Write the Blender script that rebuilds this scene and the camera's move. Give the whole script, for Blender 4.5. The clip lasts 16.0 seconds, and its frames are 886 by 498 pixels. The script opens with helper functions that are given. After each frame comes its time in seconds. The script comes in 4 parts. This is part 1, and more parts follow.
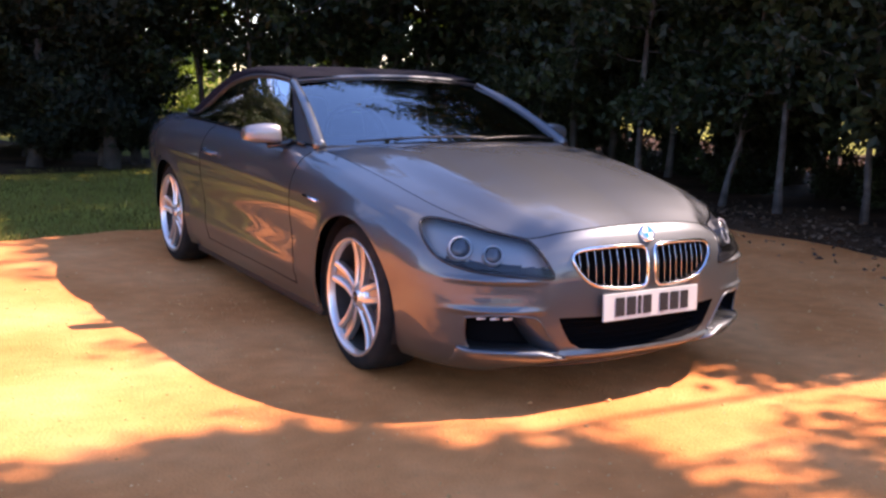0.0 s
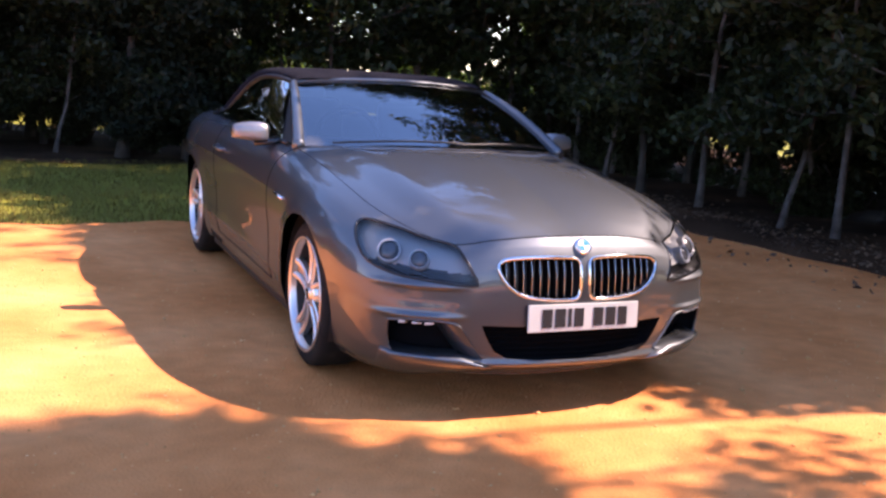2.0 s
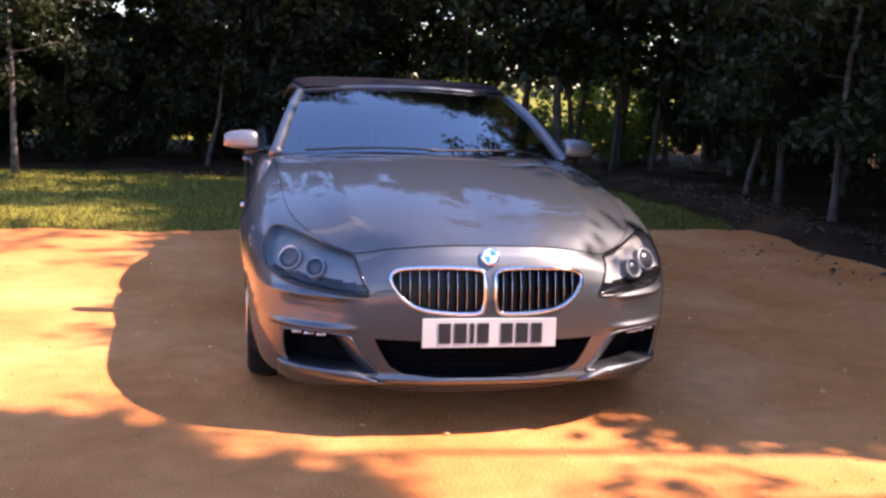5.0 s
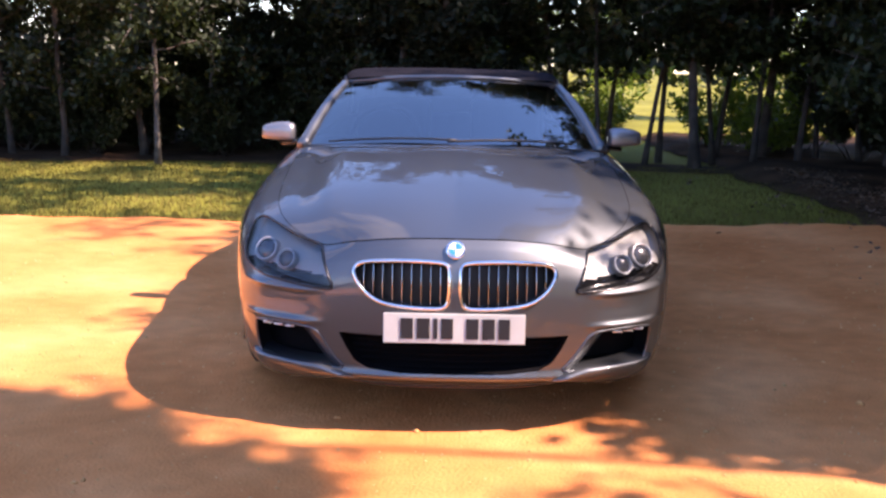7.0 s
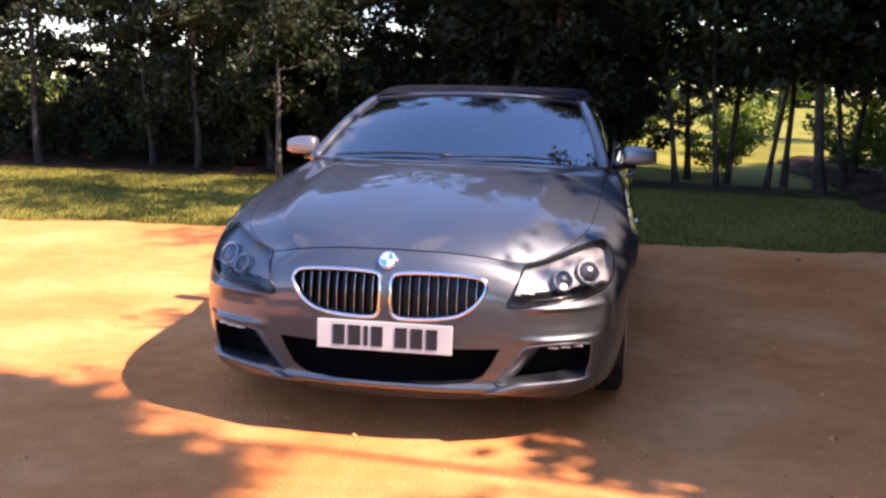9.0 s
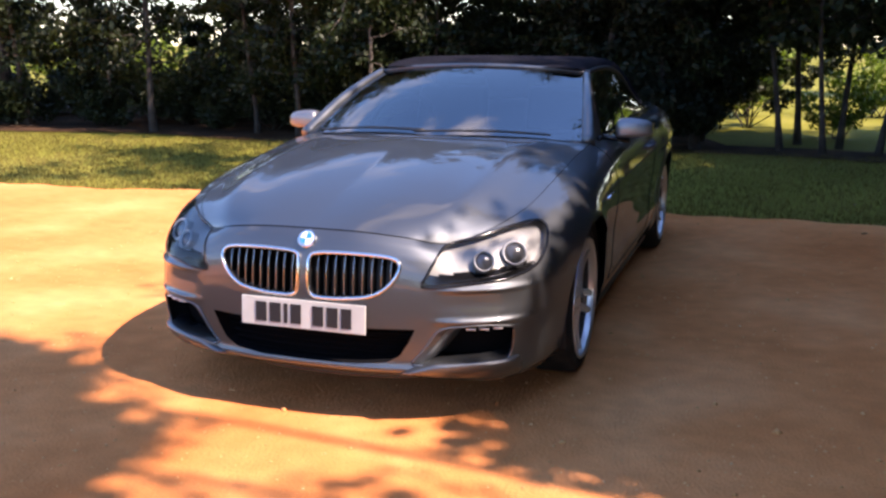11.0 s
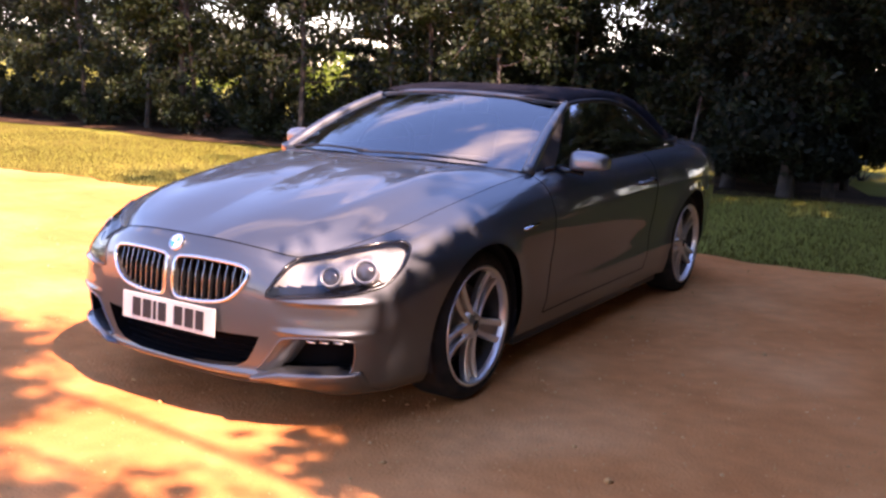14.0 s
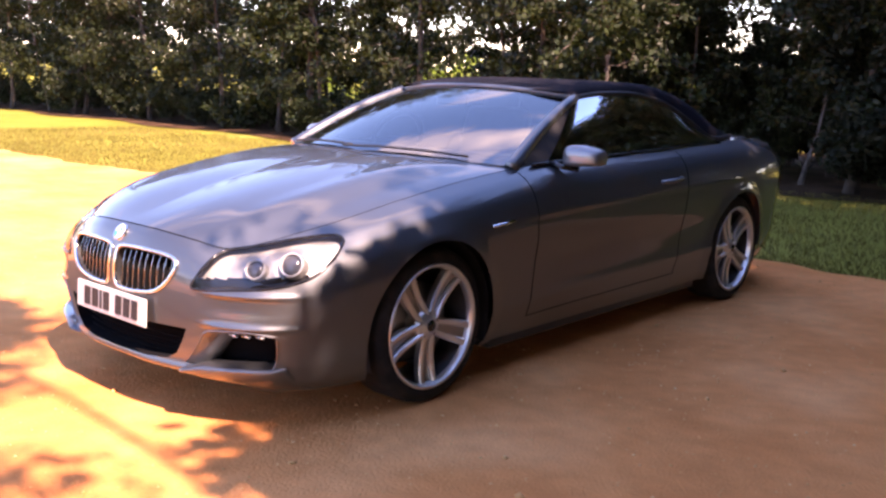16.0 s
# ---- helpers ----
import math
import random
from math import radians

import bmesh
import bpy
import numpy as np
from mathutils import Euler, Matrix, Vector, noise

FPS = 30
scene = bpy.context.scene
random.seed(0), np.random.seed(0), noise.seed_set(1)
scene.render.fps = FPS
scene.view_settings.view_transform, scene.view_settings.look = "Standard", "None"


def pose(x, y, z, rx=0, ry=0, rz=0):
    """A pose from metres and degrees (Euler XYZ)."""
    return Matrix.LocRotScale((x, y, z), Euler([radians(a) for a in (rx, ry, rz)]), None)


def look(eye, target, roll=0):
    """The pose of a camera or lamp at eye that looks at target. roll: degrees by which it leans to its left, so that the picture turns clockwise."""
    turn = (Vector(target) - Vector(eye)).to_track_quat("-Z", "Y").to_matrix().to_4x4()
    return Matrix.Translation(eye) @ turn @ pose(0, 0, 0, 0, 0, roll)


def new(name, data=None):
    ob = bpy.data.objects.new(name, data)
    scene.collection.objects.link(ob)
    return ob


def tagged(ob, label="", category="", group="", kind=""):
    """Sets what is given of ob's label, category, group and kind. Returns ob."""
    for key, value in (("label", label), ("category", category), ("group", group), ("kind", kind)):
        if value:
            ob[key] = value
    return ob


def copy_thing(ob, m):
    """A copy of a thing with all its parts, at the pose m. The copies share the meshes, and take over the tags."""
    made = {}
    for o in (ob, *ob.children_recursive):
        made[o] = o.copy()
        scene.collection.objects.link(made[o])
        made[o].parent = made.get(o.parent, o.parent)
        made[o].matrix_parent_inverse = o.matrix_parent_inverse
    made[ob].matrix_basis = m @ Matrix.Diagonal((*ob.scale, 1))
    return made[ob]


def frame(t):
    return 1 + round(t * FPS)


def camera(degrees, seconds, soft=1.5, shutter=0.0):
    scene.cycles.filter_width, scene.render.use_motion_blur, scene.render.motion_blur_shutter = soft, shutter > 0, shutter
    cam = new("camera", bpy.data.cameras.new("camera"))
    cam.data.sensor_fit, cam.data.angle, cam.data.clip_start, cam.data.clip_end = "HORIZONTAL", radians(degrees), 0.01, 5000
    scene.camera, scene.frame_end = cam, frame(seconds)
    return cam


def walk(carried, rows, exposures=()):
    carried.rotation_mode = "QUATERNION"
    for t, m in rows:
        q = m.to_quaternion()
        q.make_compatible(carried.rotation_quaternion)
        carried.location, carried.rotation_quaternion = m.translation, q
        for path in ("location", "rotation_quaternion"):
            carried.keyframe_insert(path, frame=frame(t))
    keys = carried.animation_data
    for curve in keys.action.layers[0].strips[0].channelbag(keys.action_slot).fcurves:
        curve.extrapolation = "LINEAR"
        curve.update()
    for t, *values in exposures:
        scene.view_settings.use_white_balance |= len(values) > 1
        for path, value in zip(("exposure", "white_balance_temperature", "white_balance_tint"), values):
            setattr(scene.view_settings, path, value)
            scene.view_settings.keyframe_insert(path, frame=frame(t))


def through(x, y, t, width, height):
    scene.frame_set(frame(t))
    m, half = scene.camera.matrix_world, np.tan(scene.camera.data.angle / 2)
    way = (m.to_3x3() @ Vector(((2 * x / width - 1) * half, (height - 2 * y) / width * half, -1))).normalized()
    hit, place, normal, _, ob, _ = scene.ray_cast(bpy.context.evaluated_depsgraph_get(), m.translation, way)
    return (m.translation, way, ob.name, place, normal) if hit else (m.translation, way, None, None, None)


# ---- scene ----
cam = camera(49.4, 16.0, soft=2.6)
PATH = [
    (0, (-2.778, -3.825, 1.326), (-1.749, -2.146, 0.974), 1.7),
    (0.5, (-2.634, -3.93, 1.335), (-1.661, -2.216, 0.995), 2.0),
    (1, (-2.477, -4.103, 1.33), (-1.572, -2.349, 1.009), 2.7),
    (1.5, (-2.321, -4.175, 1.329), (-1.456, -2.405, 0.985), 3.4),
    (2, (-2.111, -4.209, 1.348), (-1.303, -2.412, 1.001), 3.6),
    (2.5, (-1.922, -4.237, 1.361), (-1.146, -2.431, 0.992), 4.4),
    (3, (-1.692, -4.321, 1.367), (-0.992, -2.484, 1.002), 2.9),
    (3.5, (-1.492, -4.383, 1.368), (-0.859, -2.517, 1.022), 2.4),
    (6, (-0.433, -4.397, 1.35), (-0.252, -2.436, 1.001), 2.1),
    (6.5, (-0.233, -4.39, 1.358), (-0.143, -2.423, 1.008), 1.9),
    (7, (-0.064, -4.371, 1.367), (-0.054, -2.405, 0.998), 1.1),
    (7.5, (0.165, -4.396, 1.377), (0.07, -2.43, 1.021), 0.7),
    (8, (0.374, -4.408, 1.363), (0.201, -2.444, 1.024), 1.4),
    (10.5, (1.447, -4.202, 1.382), (0.882, -2.317, 1.024), -0.1),
    (11, (1.643, -4.121, 1.431), (1.011, -2.27, 1.017), 0.1),
    (11.5, (1.901, -4.077, 1.43), (1.145, -2.269, 1.028), 0.6),
    (12, (2.109, -4.02, 1.419), (1.302, -2.231, 1.038), 1.5),
    (12.5, (2.324, -3.884, 1.427), (1.479, -2.114, 1.038), 2.0),
    (13, (2.481, -3.772, 1.433), (1.584, -2.031, 1.025), 2.3),
    (13.5, (2.631, -3.692, 1.428), (1.684, -1.975, 1.036), 2.5),
    (14, (2.891, -3.602, 1.432), (1.87, -1.921, 1.069), 2.4),
    (14.5, (3.05, -3.454, 1.41), (1.984, -1.806, 1.028), 1.6),
    (15, (3.192, -3.22, 1.402), (2.083, -1.604, 1.004), 1.4),
    (15.5, (3.337, -3.07, 1.389), (2.122, -1.535, 0.976), 1.7),
    (16, (3.499, -2.934, 1.388), (2.206, -1.451, 1.026), 1.8),
]
walk(cam, [(t, look(eye, target, roll)) for t, eye, target, roll in PATH], [(0, 1.56, 7600, 36), (8, 1.5, 7550, 36), (11, 1.34, 7450, 29), (12.5, 1.34, 8300, 47), (13.5, 1.7, 8400, 48), (16, 2.2, 8600, 48)])

# ---- world, sun, exposure ----
SUN_DIR = Vector((0.83, -0.24, 1.0)).normalized()
world = bpy.data.worlds.new("sky")
scene.world = world
world.use_nodes = True
wn, wl = world.node_tree.nodes, world.node_tree.links
wn.clear()
w_out = wn.new("ShaderNodeOutputWorld")
w_bg = wn.new("ShaderNodeBackground")
w_sky = wn.new("ShaderNodeTexSky")
w_sky.sky_type = 'NISHITA'
w_sky.sun_disc = False
w_sky.dust_density = 0.1
w_sky.ozone_density = 2.5
w_sky.sun_elevation = math.asin(SUN_DIR.z)
w_sky.sun_rotation = math.atan2(SUN_DIR.x, SUN_DIR.y)
w_bg.inputs["Strength"].default_value = 0.172
# fair-weather cloud over the whole sky
w_tc = wn.new("ShaderNodeTexCoord")
w_map = wn.new("ShaderNodeMapping")
w_map.inputs["Scale"].default_value = (1.0, 1.0, 2.0)
w_map.inputs["Rotation"].default_value = (0.0, 0.0, radians(20))
w_map.inputs["Location"].default_value = (11.55, 1.63, 1.38)
w_noise = wn.new("ShaderNodeTexNoise")
w_noise.inputs["Scale"].default_value = 1.5
w_noise.inputs["Detail"].default_value = 7.0
w_noise.inputs["Roughness"].default_value = 0.55
w_ramp = wn.new("ShaderNodeValToRGB")
w_ramp.color_ramp.elements[0].position = 0.565
w_ramp.color_ramp.elements[1].position = 0.75
w_mix = wn.new("ShaderNodeMixRGB")
w_mix.inputs["Color2"].default_value = (5.6, 5.5, 5.3, 1)
wl.new(w_tc.outputs["Generated"], w_map.inputs["Vector"])
wl.new(w_map.outputs[0], w_noise.inputs["Vector"])
wl.new(w_noise.outputs["Fac"], w_ramp.inputs["Fac"])
wl.new(w_ramp.outputs["Color"], w_mix.inputs["Fac"])
w_hue = wn.new("ShaderNodeHueSaturation")
w_hue.inputs["Saturation"].default_value = 1.16
w_deep = wn.new("ShaderNodeMixRGB")
w_deep.blend_type = 'MULTIPLY'
w_deep.inputs["Fac"].default_value = 1.0
w_deep.inputs["Color2"].default_value = (0.90, 1.0, 1.08, 1)
wl.new(w_sky.outputs[0], w_hue.inputs["Color"])
wl.new(w_hue.outputs[0], w_deep.inputs["Color1"])
wl.new(w_deep.outputs[0], w_mix.inputs["Color1"])
wl.new(w_mix.outputs[0], w_bg.inputs["Color"])
wl.new(w_bg.outputs[0], w_out.inputs[0])

sun = new("sun", bpy.data.lights.new("sun", "SUN"))
sun.data.energy = 5.0
sun.data.angle = radians(0.55)
sun.data.color = (1.0, 0.94, 0.84)
sun.matrix_world = look(SUN_DIR * 60, (0, 0, 0))


# ---- materials ----
def material(name, color, rough=0.6, metal=0.0, **extra):
    m = bpy.data.materials.new(name)
    m.use_nodes = True
    p = m.node_tree.nodes["Principled BSDF"]
    p.inputs["Base Color"].default_value = (*color, 1)
    p.inputs["Roughness"].default_value = rough
    p.inputs["Metallic"].default_value = metal
    for key, value in extra.items():
        p.inputs[key.replace("_", " ")].default_value = value
    return m


def vary(m, colors, scale, detail=6, rough=None, bump=0.0, bump_scale=None, coord="Object", fine=None, random=0.0):
    """Noise-driven colour over two scales, roughness and relief for a material."""
    nt = m.node_tree
    n, l = nt.nodes, nt.links
    p = n["Principled BSDF"]
    tc = n.new("ShaderNodeTexCoord")
    big = n.new("ShaderNodeTexNoise")
    big.inputs["Scale"].default_value = scale
    big.inputs["Detail"].default_value = detail
    l.new(tc.outputs[coord], big.inputs["Vector"])
    ramp = n.new("ShaderNodeValToRGB")
    els = ramp.color_ramp.elements
    while len(els) < len(colors):
        els.new(0.5)
    for i, c in enumerate(colors):
        els[i].position = 0.3 + 0.4 * i / (len(colors) - 1)
        els[i].color = (*c, 1)
    l.new(big.outputs["Fac"], ramp.inputs["Fac"])
    color = ramp.outputs["Color"]
    if fine:
        small = n.new("ShaderNodeTexNoise")
        small.inputs["Scale"].default_value = fine[0]
        small.inputs["Detail"].default_value = 3
        l.new(tc.outputs[coord], small.inputs["Vector"])
        mr = n.new("ShaderNodeMapRange")
        mr.inputs["To Min"].default_value = 1 - fine[1]
        mr.inputs["To Max"].default_value = 1 + fine[1]
        l.new(small.outputs["Fac"], mr.inputs["Value"])
        mul = n.new("ShaderNodeMixRGB")
        mul.blend_type = 'MULTIPLY'
        mul.inputs["Fac"].default_value = 1
        l.new(color, mul.inputs["Color1"])
        l.new(mr.outputs[0], mul.inputs["Color2"])
        color = mul.outputs["Color"]
    if random:
        info = n.new("ShaderNodeNewGeometry")
        mr2 = n.new("ShaderNodeMapRange")
        mr2.inputs["To Min"].default_value = 1 - random
        mr2.inputs["To Max"].default_value = 1 + random
        l.new(info.outputs["Random Per Island"], mr2.inputs["Value"])
        mul2 = n.new("ShaderNodeMixRGB")
        mul2.blend_type = 'MULTIPLY'
        mul2.inputs["Fac"].default_value = 1
        l.new(color, mul2.inputs["Color1"])
        l.new(mr2.outputs[0], mul2.inputs["Color2"])
        color = mul2.outputs["Color"]
    l.new(color, p.inputs["Base Color"])
    if bump:
        bn = n.new("ShaderNodeTexNoise")
        bn.inputs["Scale"].default_value = bump_scale or scale * 8
        bn.inputs["Detail"].default_value = 5
        l.new(tc.outputs[coord], bn.inputs["Vector"])
        b = n.new("ShaderNodeBump")
        b.inputs["Strength"].default_value = bump
        b.inputs["Distance"].default_value = 0.02
        l.new(bn.outputs["Fac"], b.inputs["Height"])
        l.new(b.outputs[0], p.inputs["Normal"])
    return m


def leafy(name, colors, gloss=0.45, spread=0.35, through=0.22):
    """Leaf: diffuse with some light coming through."""
    m = material(name, colors[0], gloss, Specular_IOR_Level=0.22)
    vary(m, colors, 0.6, random=spread)
    n, l = m.node_tree.nodes, m.node_tree.links
    p = n["Principled BSDF"]
    tr = n.new("ShaderNodeBsdfTranslucent")
    mix = n.new("ShaderNodeMixShader")
    mix.inputs[0].default_value = through
    src = p.inputs["Base Color"].links[0].from_socket
    gain = n.new("ShaderNodeMixRGB")
    gain.blend_type = 'MULTIPLY'
    gain.inputs["Fac"].default_value = 1
    gain.inputs["Color2"].default_value = (1.5, 1.6, 0.7, 1)
    l.new(src, gain.inputs["Color1"])
    l.new(gain.outputs[0], tr.inputs["Color"])
    l.new(p.outputs[0], mix.inputs[1])
    l.new(tr.outputs[0], mix.inputs[2])
    l.new(mix.outputs[0], n["Material Output"].inputs["Surface"])
    return m


def pane(name, tint, ior):
    """Thin glass: see-through, with a mirror gloss that grows towards grazing."""
    m = bpy.data.materials.new(name)
    m.use_nodes = True
    n, l = m.node_tree.nodes, m.node_tree.links
    n.remove(n["Principled BSDF"])
    clear, gloss, mix, fres = n.new("ShaderNodeBsdfTransparent"), n.new("ShaderNodeBsdfGlossy"), n.new("ShaderNodeMixShader"), n.new("ShaderNodeFresnel")
    clear.inputs["Color"].default_value = (*tint, 1)
    gloss.inputs["Roughness"].default_value = 0.015
    fres.inputs["IOR"].default_value = ior
    l.new(fres.outputs[0], mix.inputs[0])
    l.new(clear.outputs[0], mix.inputs[1])
    l.new(gloss.outputs[0], mix.inputs[2])
    l.new(mix.outputs[0], n["Material Output"].inputs["Surface"])
    return m


M_GRAVEL = vary(material("gravel", (0.5, 0.33, 0.15), 0.95, Specular_IOR_Level=0.1), [(0.61, 0.190, 0.056), (0.73, 0.252, 0.082), (0.83, 0.335, 0.128)], 1.1, 12, bump=0.5, bump_scale=70, fine=(9, 0.20))
M_STONE = vary(material("pebble", (0.5, 0.36, 0.2), 0.9, Specular_IOR_Level=0.2), [(0.55, 0.22, 0.075), (0.70, 0.33, 0.12), (0.80, 0.48, 0.24)], 3, random=0.2)
M_FIELD = vary(material("field", (0.2, 0.24, 0.04), 0.9, Specular_IOR_Level=0.1), [(0.125, 0.122, 0.020), (0.18, 0.175, 0.028), (0.24, 0.225, 0.045)], 0.35, 9, bump=0.6, bump_scale=30, fine=(25, 0.35))
M_GRASS = leafy("grass_blade", [(0.096, 0.080, 0.016), (0.134, 0.110, 0.024), (0.182, 0.145, 0.040)], 0.8, 0.10, 0.06)
M_SOIL = vary(material("woodland_soil", (0.09, 0.06, 0.04), 0.95, Specular_IOR_Level=0.05), [(0.026, 0.015, 0.009), (0.055, 0.031, 0.018), (0.10, 0.054, 0.031)], 1.2, 8, bump=0.8, bump_scale=25, fine=(40, 0.4))
M_BARK = vary(material("bark", (0.12, 0.09, 0.07), 0.9), [(0.028, 0.021, 0.016), (0.055, 0.043, 0.034), (0.095, 0.08, 0.066)], 4, 8, bump=0.8, bump_scale=30, fine=(60, 0.3))
M_BARK_PALE = vary(material("pale_bark", (0.3, 0.26, 0.22), 0.85), [(0.045, 0.036, 0.030), (0.10, 0.082, 0.07), (0.17, 0.145, 0.125)], 5, 8, bump=0.6, bump_scale=30, fine=(60, 0.3))
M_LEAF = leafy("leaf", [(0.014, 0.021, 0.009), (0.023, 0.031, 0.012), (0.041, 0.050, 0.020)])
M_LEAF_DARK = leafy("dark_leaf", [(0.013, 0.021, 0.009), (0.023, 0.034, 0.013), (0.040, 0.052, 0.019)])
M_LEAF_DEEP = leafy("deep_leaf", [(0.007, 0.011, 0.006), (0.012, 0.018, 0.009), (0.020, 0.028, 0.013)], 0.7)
# lit copy of the leaf: sunlight on the foliage is put into the colour
M_LEAF_SUNLIT = leafy("sunlit_leaf", [(0.07, 0.12, 0.018), (0.13, 0.19, 0.025), (0.2, 0.25, 0.04)])
M_LITTER = vary(material("dry_leaf", (0.2, 0.1, 0.05), 0.8), [(0.06, 0.032, 0.018), (0.11, 0.06, 0.032), (0.19, 0.11, 0.06)], 2, random=0.4)
M_PAINT = material("grey_metallic_paint", (0.106, 0.117, 0.130), 0.50, 0.94, Coat_Weight=1.0, Coat_Roughness=0.03, Coat_IOR=1.58)
# mirror paint lighter than the body: its sunlit brightness is put into the colour
M_MIRROR_CAP = material("sunlit_mirror_paint", (0.25, 0.25, 0.26), 0.45, 0.8, Coat_Weight=1.0, Coat_Roughness=0.04)
M_BLACK = material("black_plastic", (0.012, 0.012, 0.013), 0.5)
M_GLOSSBLACK = material("gloss_black", (0.008, 0.008, 0.009), 0.15)
M_GAP = material("panel_gap", (0.005, 0.005, 0.006), 0.9, Specular_IOR_Level=0.05)
M_CHROME = material("chrome", (0.82, 0.82, 0.83), 0.08, 1.0)
M_SLAT = material("dark_chrome", (0.55, 0.56, 0.58), 0.2, 1.0)
M_SATIN = material("silver_alloy", (0.72, 0.71, 0.70), 0.32, 0.9)
M_BARREL = material("dark_barrel", (0.035, 0.034, 0.033), 0.6, 0.3)
M_DISC = material("brake_steel", (0.35, 0.34, 0.33), 0.35, 1.0)
M_TYRE = vary(material("tyre_rubber", (0.014, 0.014, 0.014), 0.85, Specular_IOR_Level=0.2), [(0.009, 0.009, 0.009), (0.015, 0.0145, 0.014), (0.03, 0.025, 0.02)], 12, fine=(90, 0.2))
M_FABRIC = vary(material("soft_top_cloth", (0.008, 0.008, 0.014), 0.95, 0.0, Specular_IOR_Level=0.1), [(0.006, 0.006, 0.010), (0.010, 0.010, 0.016)], 8, bump=0.3, bump_scale=900)
M_GLASS = pane("glass", (0.45, 0.52, 0.56), 3.8)
M_TINT = pane("tinted_glass", (0.06, 0.065, 0.07), 1.2)
M_LENS = pane("lamp_glass", (0.94, 0.95, 0.96), 1.4)
M_REFLECTOR = material("lamp_housing", (0.36, 0.352, 0.345), 0.45, 0.3)
M_PLATE = vary(material("plate_white", (0.50, 0.50, 0.48), 0.4), [(0.46, 0.46, 0.44), (0.54, 0.54, 0.52)], 9)
M_INK = material("plate_ink", (0.012, 0.012, 0.014), 0.5)
M_LEATHER = vary(material("black_leather", (0.02, 0.019, 0.018), 0.5), [(0.016, 0.015, 0.015), (0.026, 0.024, 0.022)], 20)
M_BADGE_BLUE = material("badge_blue", (0.02, 0.22, 0.42), 0.2)
M_BADGE_WHITE = material("badge_white", (0.75, 0.76, 0.78), 0.25)
M_INDICATOR = material("indicator_lens", (0.55, 0.55, 0.56), 0.3, 0.2)
M_BULL = material("projector_glass", (0.11, 0.11, 0.12), 0.2, 0.4)
M_LED = material("led_clear", (0.8, 0.82, 0.85), 0.15, 0.6)


# ---- mesh helpers ----
def mesh_of(name, verts, faces, smooth=True):
    me = bpy.data.meshes.new(name)
    me.from_pydata([tuple(v) for v in verts], [], [tuple(f) for f in faces])
    me.update()
    if smooth:
        me.polygons.foreach_set("use_smooth", [True] * len(me.polygons))
    return me


def put(name, me, mat, parent=None, label="", at=None):
    """Links a mesh as one object, under a thing where a parent is given."""
    if mat is not None and not me.materials:
        me.materials.append(mat)
    ob = new(name, me)
    if parent is not None:
        ob.parent = parent
    if at is not None:
        ob.matrix_basis = at
    if label:
        ob["label"] = label
    return ob


def part(name, bm, mat, parent, label="", smooth=True):
    me = bpy.data.meshes.new(name)
    bm.normal_update()
    bm.to_mesh(me)
    bm.free()
    if smooth:
        me.polygons.foreach_set("use_smooth", [True] * len(me.polygons))
    return put(name, me, mat, parent, label)


def grid_faces(rows, cols, flip=False, close=False):
    out = []
    for i in range(rows - 1):
        for j in range(cols if close else cols - 1):
            k = (j + 1) % cols
            f = (i * cols + j, i * cols + k, (i + 1) * cols + k, (i + 1) * cols + j)
            out.append(f[::-1] if flip else f)
    return out


def spline(knots, count=None, at=None):
    """Smooth curve through knots (Catmull-Rom, centripetal-free), at even parameters."""
    k = np.array(knots, float)
    if k.ndim == 1:
        k = k[:, None]
    n = len(k)
    u = np.linspace(0, n - 1, count) if at is None else np.asarray(at, float)
    i = np.clip(np.floor(u).astype(int), 0, n - 2)
    f = (u - i)[:, None]
    p0, p1, p2, p3 = k[np.maximum(i - 1, 0)], k[i], k[i + 1], k[np.minimum(i + 2, n - 1)]
    p0 = np.where((i == 0)[:, None], 2 * p1 - p2, p0)
    p3 = np.where((i == n - 2)[:, None], 2 * p2 - p1, p3)
    return 0.5 * (2 * p1 + (p2 - p0) * f + (2 * p0 - 5 * p1 + 4 * p2 - p3) * f**2 + (3 * p1 - p0 - 3 * p2 + p3) * f**3)


def tube(points, radius, sides=8, closed=False, squash=1.0):
    """Verts and faces of a tube along points; radius may be a list."""
    pts = [Vector(p) for p in points]
    n = len(pts)
    rads = [float(r) for r in radius] if hasattr(radius, "__len__") else [radius] * n
    verts, up = [], Vector((0, 0, 1))
    for i, p in enumerate(pts):
        a = pts[(i - 1) % n] if closed or i > 0 else p
        b = pts[(i + 1) % n] if closed or i < n - 1 else p
        d = (b - a).normalized()
        side = d.cross(up)
        if side.length < 1e-3:
            side = d.cross(Vector((1, 0, 0)))
        side.normalize()
        top = side.cross(d)
        for k in range(sides):
            ang = 2 * math.pi * k / sides
            verts.append(p + rads[i] * (math.cos(ang) * side + squash * math.sin(ang) * top))
    faces = grid_faces(n, sides, close=True)
    if closed:
        faces += [((n - 1) * sides + j, (n - 1) * sides + (j + 1) % sides, (j + 1) % sides, j) for j in range(sides)]
    else:
        faces += [tuple(range(sides))[::-1], tuple((n - 1) * sides + j for j in range(sides))]
    return verts, faces


